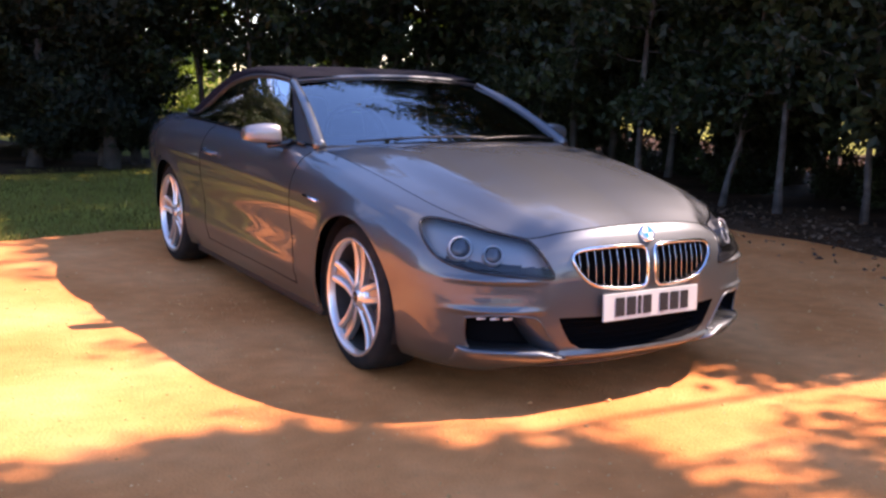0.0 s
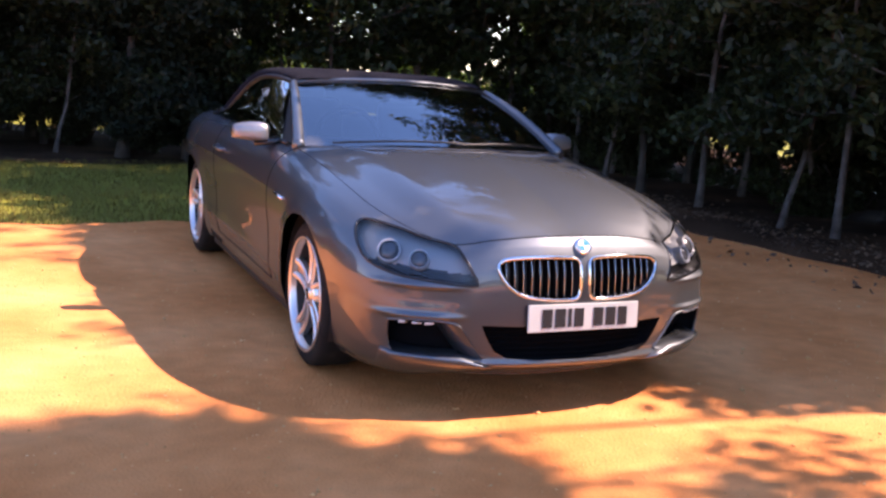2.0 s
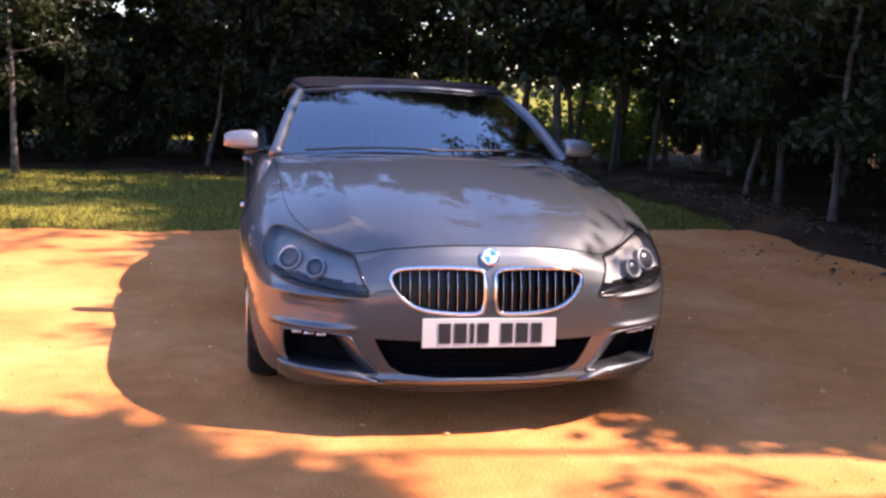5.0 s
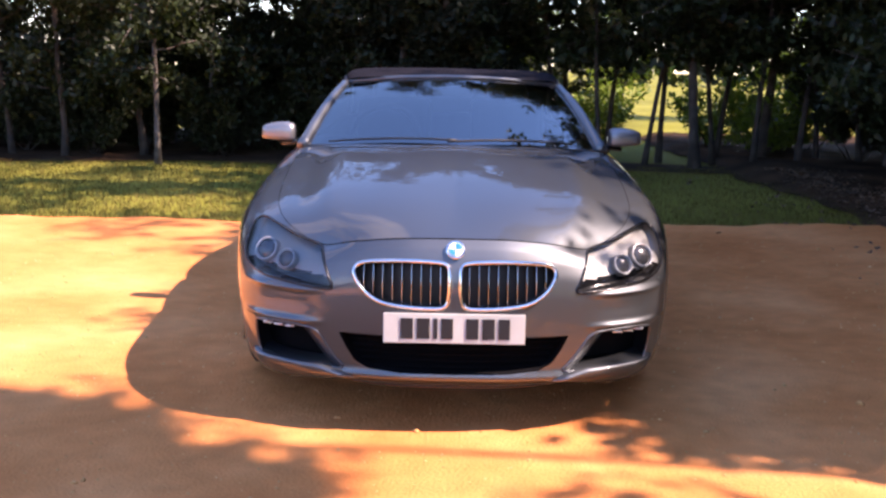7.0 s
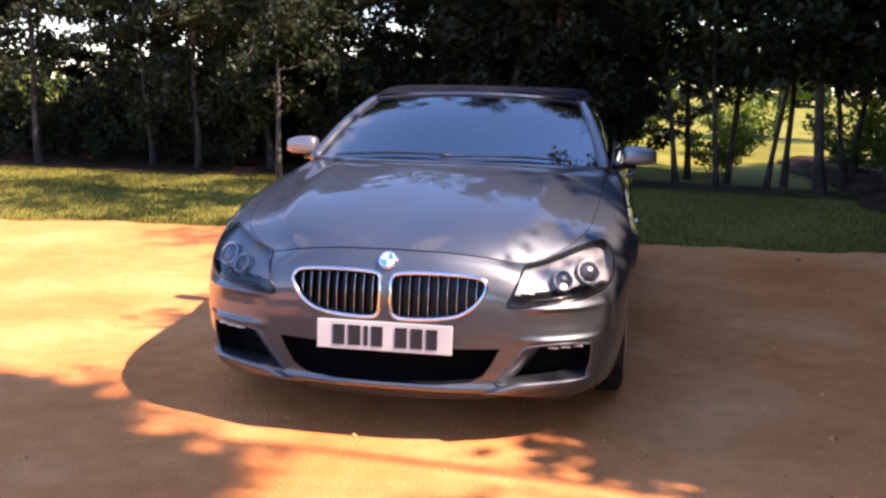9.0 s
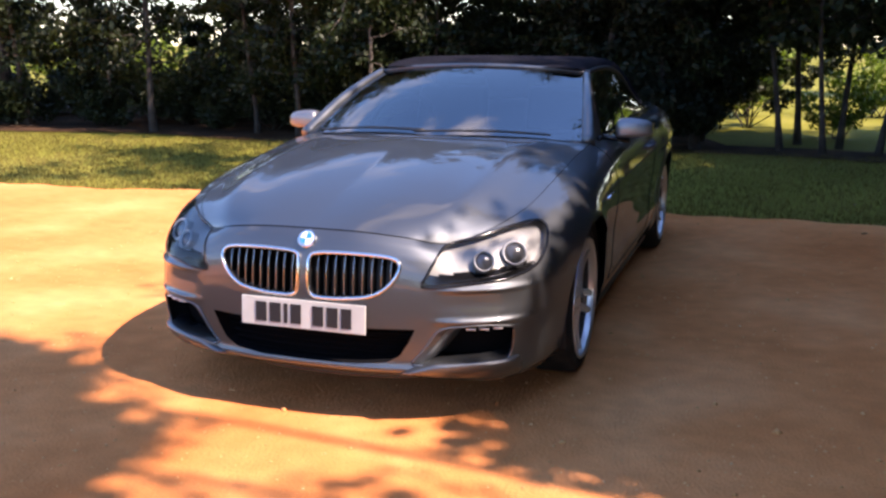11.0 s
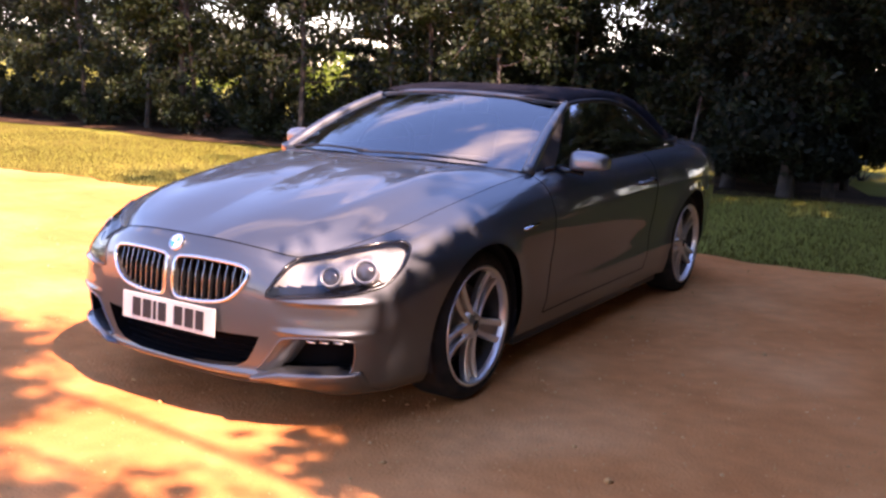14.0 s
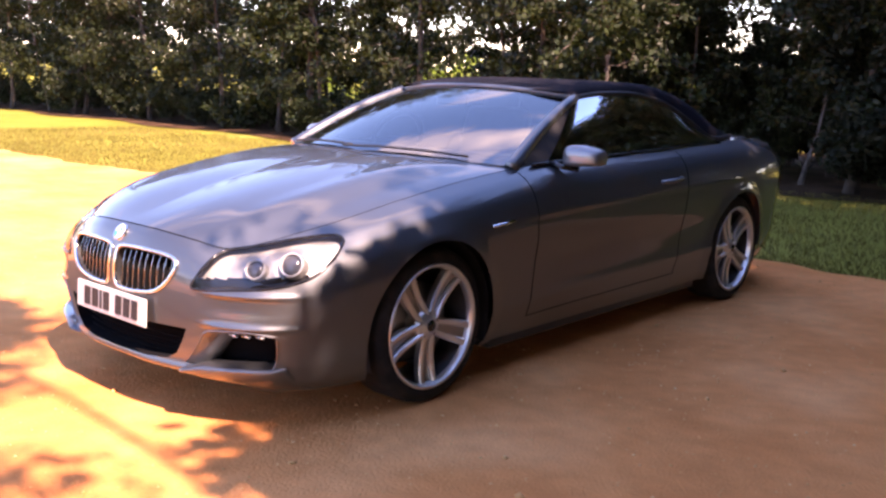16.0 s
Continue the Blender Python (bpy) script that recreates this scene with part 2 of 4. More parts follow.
def box_bm(size, centre=(0, 0, 0), bevel=0.0, turn=None, segments=2):
    bm = bmesh.new()
    bmesh.ops.create_cube(bm, size=1)
    bmesh.ops.scale(bm, vec=size, verts=bm.verts)
    if bevel:
        bmesh.ops.bevel(bm, geom=list(bm.edges), offset=bevel, segments=segments, affect='EDGES', profile=0.5)
    m = Matrix.Translation(centre) @ (turn or Matrix())
    bmesh.ops.transform(bm, matrix=m, verts=bm.verts)
    return bm


def revolve(profile, sides, axis="x", centre=(0, 0, 0)):
    """Verts and faces of a profile of (radius, along) turned about an axis."""
    verts = []
    for r, a in profile:
        for k in range(sides):
            g = 2 * math.pi * k / sides
            c, s = r * math.cos(g), r * math.sin(g)
            v = (a, c, s) if axis == "x" else (c, a, s) if axis == "y" else (c, s, a)
            verts.append(Vector(v) + Vector(centre))
    return verts, grid_faces(len(profile), sides, close=True)


def joined(*pieces):
    verts, faces = [], []
    for v, f in pieces:
        base = len(verts)
        verts += list(v)
        faces += [tuple(i + base for i in g) for g in f]
    return verts, faces


def poly_sdf(poly):
    """Signed distance to a closed polygon, negative inside, for arrays of 2D points."""
    a = np.array(poly, float)
    b = np.roll(a, -1, 0)

    def sdf(p):
        p = np.asarray(p, float)
        d = np.full(len(p), 1e9)
        inside = np.zeros(len(p), bool)
        for (ax, ay), (bx, by) in zip(a, b):
            ex, ey = bx - ax, by - ay
            wx, wy = p[:, 0] - ax, p[:, 1] - ay
            h = np.clip((wx * ex + wy * ey) / (ex * ex + ey * ey + 1e-12), 0, 1)
            d = np.minimum(d, np.hypot(wx - h * ex, wy - h * ey))
            cross = ((ay > p[:, 1]) != (by > p[:, 1])) & (p[:, 0] < ex * (p[:, 1] - ay) / (ey if abs(ey) > 1e-12 else 1e-12) + ax)
            inside ^= cross
        return np.where(inside, -d, d)

    return sdf


def cut(bm, dist):
    """Splits the faces of bm along dist = 0 and returns those on the negative side. dist takes an array of places."""
    bm.verts.ensure_lookup_table()
    co = np.array([v.co for v in bm.verts])
    d = dist(co)
    d = np.where(np.abs(d) < 2e-4, 0.0, d)
    val = {v: float(x) for v, x in zip(bm.verts, d)}
    for e in list(bm.edges):
        a, b = e.verts
        da, db = val[a], val[b]
        if da * db < 0:
            _, nv = bmesh.utils.edge_split(e, a, da / (da - db))
            val[nv] = 0.0
    for f in list(bm.faces):
        if any(val[v] < 0 for v in f.verts) and any(val[v] > 0 for v in f.verts):
            zero = [v for v in f.verts if val[v] == 0.0]
            if len(zero) == 2:
                try:
                    bmesh.utils.face_split(f, zero[0], zero[1])
                except ValueError:
                    pass
    return [f for f in bm.faces if sum(val[v] for v in f.verts) < 0]


def lift_out(bm, faces):
    """Takes faces out of bm into a new bmesh."""
    out, made = bmesh.new(), {}
    for f in faces:
        for v in f.verts:
            if v not in made:
                made[v] = out.verts.new(v.co)
        out.faces.new([made[v] for v in f.verts])
    bmesh.ops.delete(bm, geom=faces, context='FACES')
    return out


def mirrored(bm):
    """bm and its mirror image across x = 0, welded along the middle."""
    geom = bmesh.ops.duplicate(bm, geom=bm.verts[:] + bm.edges[:] + bm.faces[:])["geom"]
    vs = [g for g in geom if isinstance(g, bmesh.types.BMVert)]
    fs = [g for g in geom if isinstance(g, bmesh.types.BMFace)]
    for v in vs:
        v.co.x = -v.co.x
    bmesh.ops.reverse_faces(bm, faces=fs)
    mid = [v for v in bm.verts if abs(v.co.x) < 1e-4]
    bmesh.ops.remove_doubles(bm, verts=mid, dist=2e-4)
    return bm


def flipped(bm):
    for v in bm.verts:
        v.co.x = -v.co.x
    bmesh.ops.reverse_faces(bm, faces=bm.faces[:])
    return bm


def thing(name, label, category, at=(0, 0, 0), group="", kind=""):
    ob = new(name)
    ob.location = at
    return tagged(ob, label, category, group, kind)


# ---- ground ----
def sheet(name, outline, z, mat, label, category, step=None):
    bm = bmesh.new()
    f = bm.faces.new([bm.verts.new((x, y, z)) for x, y in outline])
    bmesh.ops.triangulate(bm, faces=[f])
    ob = part(name, bm, mat, None, label, smooth=False)
    return tagged(ob, label, category, kind="structure")


def lot_edge(x):
    return 4.28 + 0.055 * x + 0.07 * math.sin(1.7 * x + 1) + 0.05 * math.sin(4.3 * x) + 0.03 * math.sin(11 * x)


sheet("ground", [(-1500, -1500), (1500, -1500), (1500, 1500), (-1500, 1500)], -0.03, M_FIELD, "sunlit meadow grass reaching to the horizon", "grass field")
def strip_sheet(name, left, right, mat, label, category):
    """A ground sheet between two rows of places."""
    n = len(left)
    ob = put(name, mesh_of(name, list(left) + list(right), [(i, i + 1, n + i + 1, n + i) for i in range(n - 1)], False), mat, None, label)
    return tagged(ob, label, category, kind="structure")


xs = np.concatenate([np.arange(-60, -16, 1.0), np.arange(-16, 4.4, 0.1)])
strip_sheet("gravel_lot", [(x, -60, 0) for x in xs], [(x, lot_edge(x), 0) for x in xs], M_GRAVEL, "dusty yellow gravel parking surface dappled with shade", "gravel lot")
strip_sheet("woodland_floor", [(x, 9.3 + 0.25 * math.sin(x * 1.3), -0.012) for x in np.arange(-60, 4.6, 0.5)], [(x, (16.5 if x < -1 else max(10.4, 16.5 - 3.0 * (x + 1))) + 0.3 * math.sin(x), -0.012) for x in np.arange(-60, 4.6, 0.5)], M_SOIL, "dark bare soil under the trees behind the grass", "soil")


def verge_height(x, y):
    rise = min(max((x - 4.12) / 0.35, 0), 1)
    return rise * rise * (3 - 2 * rise) * 0.09 + (0.035 * noise.noise((x * 1.3, y * 1.3, 0.0)) + 0.015 * noise.noise((x * 6, y * 6, 3.0))) * rise - 0.006 * (1 - rise)


vx = np.concatenate([np.arange(4.02, 5.6, 0.08), np.arange(5.6, 14, 0.5)])
vy = np.arange(-14, 16.5, 0.12)
vv = [(x + 0.10 * math.sin(1.3 * y) + 0.05 * math.sin(5.1 * y), y, verge_height(x, y)) for y in vy for x in vx]
tagged(put("verge_bank", mesh_of("verge_bank", vv, grid_faces(len(vy), len(vx))), M_SOIL), "low dark earth bank with leaf litter along the gravel", "earth bank", kind="structure")


# ---- the car ----
car = thing("car", "grey metallic convertible car with a closed black soft top, on gravel", "car")
WHEEL_Z, ARCH_R, AXLES = 0.335, 0.372, (0.0, 2.855)
# plan outline at the widest, and the upper edge of the flanks, from the middle of the nose to the middle of the tail
OUTLINE = [(0, -0.945), (0.22, -0.935), (0.42, -0.895), (0.60, -0.842), (0.745, -0.752), (0.85, -0.60), (0.905, -0.41), (0.93, -0.19), (0.938, 0.05), (0.937, 0.4),
           (0.93, 0.75), (0.925, 1.2), (0.93, 1.8), (0.94, 2.4), (0.948, 2.85), (0.925, 3.3), (0.82, 3.72), (0.5, 3.92), (0, 3.97)]
UPPER = [(0, -0.865, 0.748), (0.2, -0.857, 0.744), (0.37, -0.82, 0.725), (0.50, -0.75, 0.697), (0.60, -0.665, 0.722), (0.685, -0.54, 0.764), (0.735, -0.37, 0.803), (0.757, -0.13, 0.85),
         (0.767, 0.12, 0.89), (0.777, 0.42, 0.93), (0.79, 0.75, 0.958), (0.80, 1.2, 0.97), (0.80, 1.8, 0.985), (0.80, 2.4, 1.0), (0.79, 2.85, 1.01), (0.75, 3.3, 1.01),
         (0.62, 3.72, 0.99), (0.4, 3.88, 0.975), (0, 3.93, 0.97)]
LEVELS = [0, 0.08, 0.2, 0.45, 0.65, 0.78, 0.88, 0.95, 1]
TUCK_NOSE = [1.0, 0.30, 0.12, 0, 0.0, 0.12, 0.36, 0.64, 1]
TUCK_CORNER = [0.6, 0.25, 0.1, 0, 0.02, 0.16, 0.42, 0.72, 1]
TUCK_FLANK = [0.5, 0.3, 0.17, 0.09, 0.0, 0.04, 0.22, 0.52, 1]


def bottom_of(s):
    """Height of the lower body edge."""
    return np.interp(s, [0, 2, 3, 4.2, 5.5, 6.5, 8, 10, 14, 18], [0.184, 0.180, 0.168, 0.152, 0.150, 0.155, 0.17, 0.175, 0.185, 0.24])


def flank(s, h):
    """Places on the bumper and flank at stations s along the outline and heights h from 0 to 1."""
    s, h = np.asarray(s, float), np.asarray(h, float)
    c, top = spline(OUTLINE, at=s), spline(UPPER, at=s)
    lv = np.interp(h, LEVELS, np.arange(len(LEVELS)))
    nose, corner, side = (spline(t, at=lv)[:, 0] for t in (TUCK_NOSE, TUCK_CORNER, TUCK_FLANK))
    wc = np.clip(1 - np.abs(s - 4.6) / 2.6, 0, 1)
    wc = wc * wc * (3 - 2 * wc)
    base = np.where(s < 4.6, nose, side)
    a = base * (1 - wc) + corner * wc
    zb = bottom_of(s)
    x = c[:, 0] + (top[:, 0] - c[:, 0]) * a
    y = c[:, 1] + (top[:, 1] - c[:, 1]) * a
    z = zb + (top[:, 2] - zb) * h
    # outward swell: shelf under the lamps, flared arches, the two lines along the doors
    d = c - np.stack([top[:, 0], top[:, 1]], 1)
    d /= np.linalg.norm(d, axis=1, keepdims=True)
    front = np.clip((4.9 - s) / 1.1, 0, 1) * np.clip((s - 2.3) / 0.6, 0, 1)
    swell = 0.013 * front * np.exp(-((z - 0.546) / 0.012) ** 2) - 0.005 * front * np.exp(-((z - 0.49) / 0.035) ** 2)
    swell += 0.012 * front * np.exp(-((z - 0.424) / 0.012) ** 2)
    swell += 0.020 * np.clip((3.4 - s) / 0.8, 0, 1) * np.exp(-((z - 0.225) / 0.02) ** 2)
    on_side = np.clip((s - 6.0) / 1.5, 0, 1) * np.clip((16 - s) / 1.0, 0, 1)
    for ay in AXLES:
        r = np.hypot(y - ay, z - WHEEL_Z)
        swell += on_side * 0.014 * np.exp(-((r - ARCH_R) / 0.045) ** 2)
    door = np.clip((y - 0.45) / 0.4, 0, 1) * np.clip((3.4 - y) / 0.6, 0, 1)
    swell += on_side * door * 0.004 * np.exp(-((z - (0.74 + 0.02 * y)) / 0.02) ** 2)
    swell += on_side * door * 0.007 * np.exp(-((z - (0.335 + 0.02 * y)) / 0.035) ** 2)
    swell -= on_side * door * 0.005 * np.exp(-((z - 0.52) / 0.09) ** 2)
    return np.stack([np.maximum(x + d[:, 0] * swell, 0) * (s > 1e-6) * (s < 18 - 1e-6), y + d[:, 1] * swell, z], 1)


S_VALUES = np.concatenate([np.linspace(0, 8, 150)[:-1], np.linspace(8, 18, 150)])
H_VALUES = np.concatenate([np.linspace(0, 0.34, 20)[:-1], np.linspace(0.34, 0.74, 64)[:-1], np.linspace(0.74, 1, 16)])
gs, gh = np.meshgrid(S_VALUES, H_VALUES, indexing="ij")
shell_verts = flank(gs.ravel(), gh.ravel())
shell = bmesh.new()
sv = [shell.verts.new(v) for v in shell_verts]
for f in grid_faces(len(S_VALUES), len(H_VALUES), flip=True):
    shell.faces.new([sv[i] for i in f])

KIDNEY = spline([(0.020, 0.60), (0.022, 0.648), (0.045, 0.666), (0.15, 0.672), (0.27, 0.668), (0.35, 0.656), (0.374, 0.628), (0.357, 0.585), (0.32, 0.545), (0.265, 0.517), (0.17, 0.504), (0.08, 0.501),
                 (0.036, 0.508), (0.022, 0.54), (0.020, 0.60)], 70)[:-1]
INTAKE = [(-0.2, 0.388), (0.43, 0.393), (0.405, 0.34), (0.37, 0.285), (0.32, 0.258), (0.2, 0.247), (-0.2, 0.243)]
FOG = spline([(0.768, 0.396), (0.70, 0.409), (0.62, 0.409), (0.545, 0.401), (0.512, 0.385), (0.484, 0.345), (0.455, 0.305), (0.430, 0.275), (0.412, 0.252), (0.50, 0.250), (0.62, 0.252),
              (0.705, 0.254), (0.748, 0.270), (0.765, 0.33), (0.768, 0.396)], 84)[:-1]
# lamp outline over the corner of the car: along the corner, and height
LAMP = spline([(-0.305, 0.566), (-0.25, 0.642), (-0.182, 0.690), (-0.04, 0.717), (0.08, 0.742), (0.21, 0.757), (0.262, 0.748), (0.262, 0.722), (0.225, 0.668), (0.15, 0.613), (0.03, 0.582), (-0.13, 0.566), (-0.285, 0.553),
               (-0.305, 0.566)], 90)[:-1]


def lamp_uv(p):
    return np.stack([(np.abs(p[:, 0]) + p[:, 1]) * 0.7071, p[:, 2]], 1)


def front_of(sdf, back=-0.3):
    return lambda p: np.where(p[:, 1] < back, sdf(p[:, [0, 2]]), 1.0)


def arch(p):
    r = np.minimum(np.hypot(p[:, 1] - AXLES[0], p[:, 2] - WHEEL_Z), np.hypot(p[:, 1] - AXLES[1], p[:, 2] - WHEEL_Z))
    return np.where(np.abs(p[:, 0]) > 0.55, r - ARCH_R, 1.0)


bmesh.ops.delete(shell, geom=cut(shell, arch), context='FACES')
lamp_cover = lift_out(shell, cut(shell, lambda p: np.where(p[:, 1] < -0.25, poly_sdf(LAMP)(lamp_uv(p)), 1.0)))
kidney_hole = lift_out(shell, cut(shell, front_of(poly_sdf(KIDNEY), -0.6)))
intake_hole = lift_out(shell, cut(shell, front_of(poly_sdf(INTAKE), -0.6)))
fog_hole = lift_out(shell, cut(shell, front_of(poly_sdf(FOG), -0.45)))


def set_back(bm, dx, dy, keep=0.0):
    """Turns an outline patch into a recess: its faces moved back, with walls to the old edge."""
    faces = bm.faces[:]
    made = bmesh.ops.extrude_face_region(bm, geom=faces)["geom"]
    for g in made:
        if isinstance(g, bmesh.types.BMVert):
            g.co.x -= dx * (1 if g.co.x > 0 else -1)
            g.co.y += dy
    old = [f for f in faces if f.is_valid]
    bmesh.ops.delete(bm, geom=old, context='FACES_ONLY')
    return bm


def outline_on(bm):
    """The boundary loop of a patch as ordered places."""
    edges = [e for e in bm.edges if e.is_boundary]
    nxt = {}
    for e in edges:
        nxt.setdefault(e.verts[0], []).append(e.verts[1])
        nxt.setdefault(e.verts[1], []).append(e.verts[0])
    first = edges[0].verts[0]
    loop, prev, v = [first], None, first
    while True:
        step = [w for w in nxt[v] if w is not prev]
        if not step or step[0] is first:
            break
        prev, v = v, step[0]
        loop.append(v)
        if len(loop) > 5000:
            break
    return [v.co.copy() for v in loop]


def evened(points, count):
    p = np.array(points + [points[0]], float)
    d = np.concatenate([[0], np.cumsum(np.linalg.norm(np.diff(p, axis=0), axis=1))])
    u = np.linspace(0, d[-1], count + 1)[:-1]
    return [Vector([np.interp(x, d, p[:, k]) for k in range(3)]) for x in u]


def both_sides(name, verts, faces, mat, parent, label="", smooth=True):
    """A part and its mirror image; the parent is one object, or such a pair."""
    near, far = parent if isinstance(parent, tuple) else (parent, parent)
    return (put(name, mesh_of(name, verts, faces, smooth), mat, near, label),
            put(name, mesh_of(name, [(-v[0], v[1], v[2]) for v in verts], [f[::-1] for f in faces], smooth), mat, far, label))


def from_bm(bm):
    bm.verts.index_update()
    return [v.co.copy() for v in bm.verts], [tuple(v.index for v in f.verts) for f in bm.faces]


kidney_edge, fog_edge, lamp_edge = (evened(outline_on(b), n) for b, n in ((kidney_hole, 72), (fog_hole, 72), (lamp_cover, 96)))
body = part("body", mirrored(shell), M_PAINT, car, "grey metallic paint with a clear gloss coat")

# lamps
lv, lf = from_bm(lamp_cover)
glass_v, glass_f = [(v.x + 0.002, v.y - 0.003, v.z) for v in lv], lf
set_back(lamp_cover, 0.032, 0.047)
lv, lf = from_bm(lamp_cover)
low_u, low_v = [-0.305, -0.285, -0.13, 0.03, 0.15, 0.20, 0.262], [0.550, 0.550, 0.560, 0.570, 0.580, 0.58, 0.58]
lower = [f for f in lf if np.mean([lv[i].z for i in f]) < 0.036 + np.interp(np.mean([(lv[i].x + lv[i].y) * 0.7071 - 0.018 for i in f]), low_u, low_v)]
low_set = set(lower)
headlight = both_sides("headlight", lv, [f for f in lf if f not in low_set], M_REFLECTOR, car, "headlight with a pale grey housing and two round lenses")
both_sides("cover_glass", glass_v, glass_f, M_LENS, headlight, "clear curved headlight cover")
both_sides("lower_trim", lv, lower, M_GLOSSBLACK, headlight, "black strip along the lower lamp edge")
tv, tf = tube(lamp_edge, 0.006, 6, closed=True)
both_sides("seal", tv, tf, M_GLOSSBLACK, headlight)
for u, lz, lr in ((0.070, 0.664, 0.048), (-0.062, 0.646, 0.040)):
    ax = Vector((0.40, -0.80, 0.45)).normalized()
    turn = Vector((0, -1, 0)).rotation_difference(ax).to_matrix().to_4x4()
    walk_s, walk_h = np.meshgrid(np.linspace(2.5, 7.5, 160), np.linspace(0.6, 0.99, 60))
    place = flank(walk_s.ravel(), walk_h.ravel())
    near = np.argmin(np.hypot((place[:, 0] + place[:, 1]) * 0.7071 - u, place[:, 2] - lz))
    lx, ly, lz = Vector(place[near]) - ax * 0.026
    ring, rf = revolve([(lr, -0.0), (lr * 1.02, -0.012), (lr * 0.92, -0.016), (lr * 0.84, -0.010), (lr * 0.8, 0.01)], 40, "y")
    ball, bf = revolve([(lr * 0.8 * math.cos(g), -0.004 - lr * 0.35 * math.sin(g)) for g in np.linspace(0, 1.55, 7)], 40, "y")
    back, kf = revolve([(lr * 1.02, -0.010), (lr * 1.1, 0.06)], 40, "y")
    m = Matrix.Translation((lx, ly, lz)) @ turn
    both_sides("halo_ring", [m @ v for v in ring], rf, M_INDICATOR, headlight, "pale ring round the lamp lens")
    both_sides("projector_lens", [m @ v for v in ball], bf, M_BULL, headlight, "dark domed projector lens")
    both_sides("projector_barrel", [m @ v for v in back], kf, M_REFLECTOR, headlight)
# kidney grille: surround, slats and dark back on either side
kv, kf = from_bm(set_back(kidney_hole, 0.0, 0.06))
grille = both_sides("grille", kv, kf, M_BLACK, car, "kidney-shaped radiator grille with upright slats")
tv, tf = tube(kidney_edge, 0.0078, 10, closed=True)
both_sides("surround", [(v.x, v.y - 0.004, v.z) for v in tv], tf, M_CHROME, grille, "chrome kidney grille surround")
kid = poly_sdf(KIDNEY)
for i in range(9):
    gx = 0.053 + i * 0.0355
    zs = np.linspace(0.5, 0.675, 120)
    ins = zs[kid(np.stack([np.full(120, gx), zs], 1)) < 0.003]
    pts = []
    for gz in np.linspace(ins[0], ins[-1], 8):
        gy = -0.945 + 0.30 * gx**2 + np.interp(gz, [0.5, 0.6, 0.67], [0.0, 0.008, 0.03]) + 0.008
        pts.append(Vector((gx, gy, gz)))
    both_sides("slat", *tube(pts, 0.0018, 6), M_SLAT, grille)
    fin = [q for p in pts for q in (p + Vector((-0.0015, 0.003, 0)), p + Vector((0.0015, 0.003, 0)), p + Vector((0.0015, 0.045, 0)), p + Vector((-0.0015, 0.045, 0)))]
    both_sides("fin", fin, grid_faces(len(pts), 4, close=True), M_GAP, grille, smooth=False)

def on_front(x, z, out=0.0):
    """The place on the bumper at a distance x from the middle and height z, moved outwards by out."""
    ss = np.linspace(0.02, 7.4, 260)
    zb = bottom_of(ss)
    p = flank(ss, np.clip((z - zb) / (spline(UPPER, at=ss)[:, 2] - zb), 0, 1))
    y = np.interp(x, p[:, 0], p[:, 1])
    slope = (np.interp(x + 0.01, p[:, 0], p[:, 1]) - np.interp(x - 0.01, p[:, 0], p[:, 1])) / 0.02
    way = Vector((slope, -1.0, 0)).normalized()
    return Vector((x, y, z)) + way * out


# lower intakes
set_back(intake_hole, 0.0, 0.09)
bmesh.ops.delete(intake_hole, geom=[f for f in intake_hole.faces if all(abs(v.co.x) < 1e-4 for v in f.verts)], context='FACES')
iv, jf = from_bm(mirrored(intake_hole))
lower_intake = put("lower_intake", mesh_of("lower_intake", iv, jf), M_GAP, car, "black lower air intake")
for k in range(5):
    z = 0.262 + 0.024 * k
    half = np.interp(z, [0.26, 0.39], [0.33, 0.42])
    pts = [(x, -0.885 + 0.30 * x * x, z) for x in np.linspace(-half, half, 17)]
    tv, tf = tube(pts, 0.004, 6)
    put("bar", mesh_of("bar", tv, tf), M_GAP, lower_intake)
fv, ff = from_bm(set_back(fog_hole, 0.03, 0.10))
side_intake = both_sides("side_intake", fv, ff, M_GAP, car, "black side air intake")
tv, tf = tube(fog_edge, 0.005, 6, closed=True)
both_sides("edge", tv, tf, M_PAINT, side_intake)
for x in (0.625, 0.67, 0.715):
    x, y, z = on_front(x, 0.393)
    both_sides("led_lamp", *joined(tube([(x - 0.018, y + 0.012, 0.393), (x + 0.018, y + 0.018, 0.393)], 0.008, 8, squash=0.7)), M_LED, side_intake, "small clear daytime lamp")


# painted face of the strut between the middle and the side intake
strut = []
for k in np.linspace(0, 1, 14):
    zx = np.interp(k, [0, 0.3, 0.6, 0.85, 1], [0.520, 0.484, 0.455, 0.430, 0.410]), np.interp(k, [0, 0.3, 0.6, 0.85, 1], [0.394, 0.345, 0.305, 0.275, 0.252])
    front_pt = on_front(zx[0], zx[1], -0.001)
    strut += [front_pt, front_pt + Vector((0.022, 0.014, 0.0)), front_pt + Vector((0.050, 0.042, 0.0)), front_pt + Vector((0.066, 0.098, 0.0))]
both_sides("intake_strut", strut, grid_faces(14, 4), M_PAINT, side_intake, "grey painted strut beside the side intake")
# ledge under each side intake, running out to a point towards the middle
ledge = []
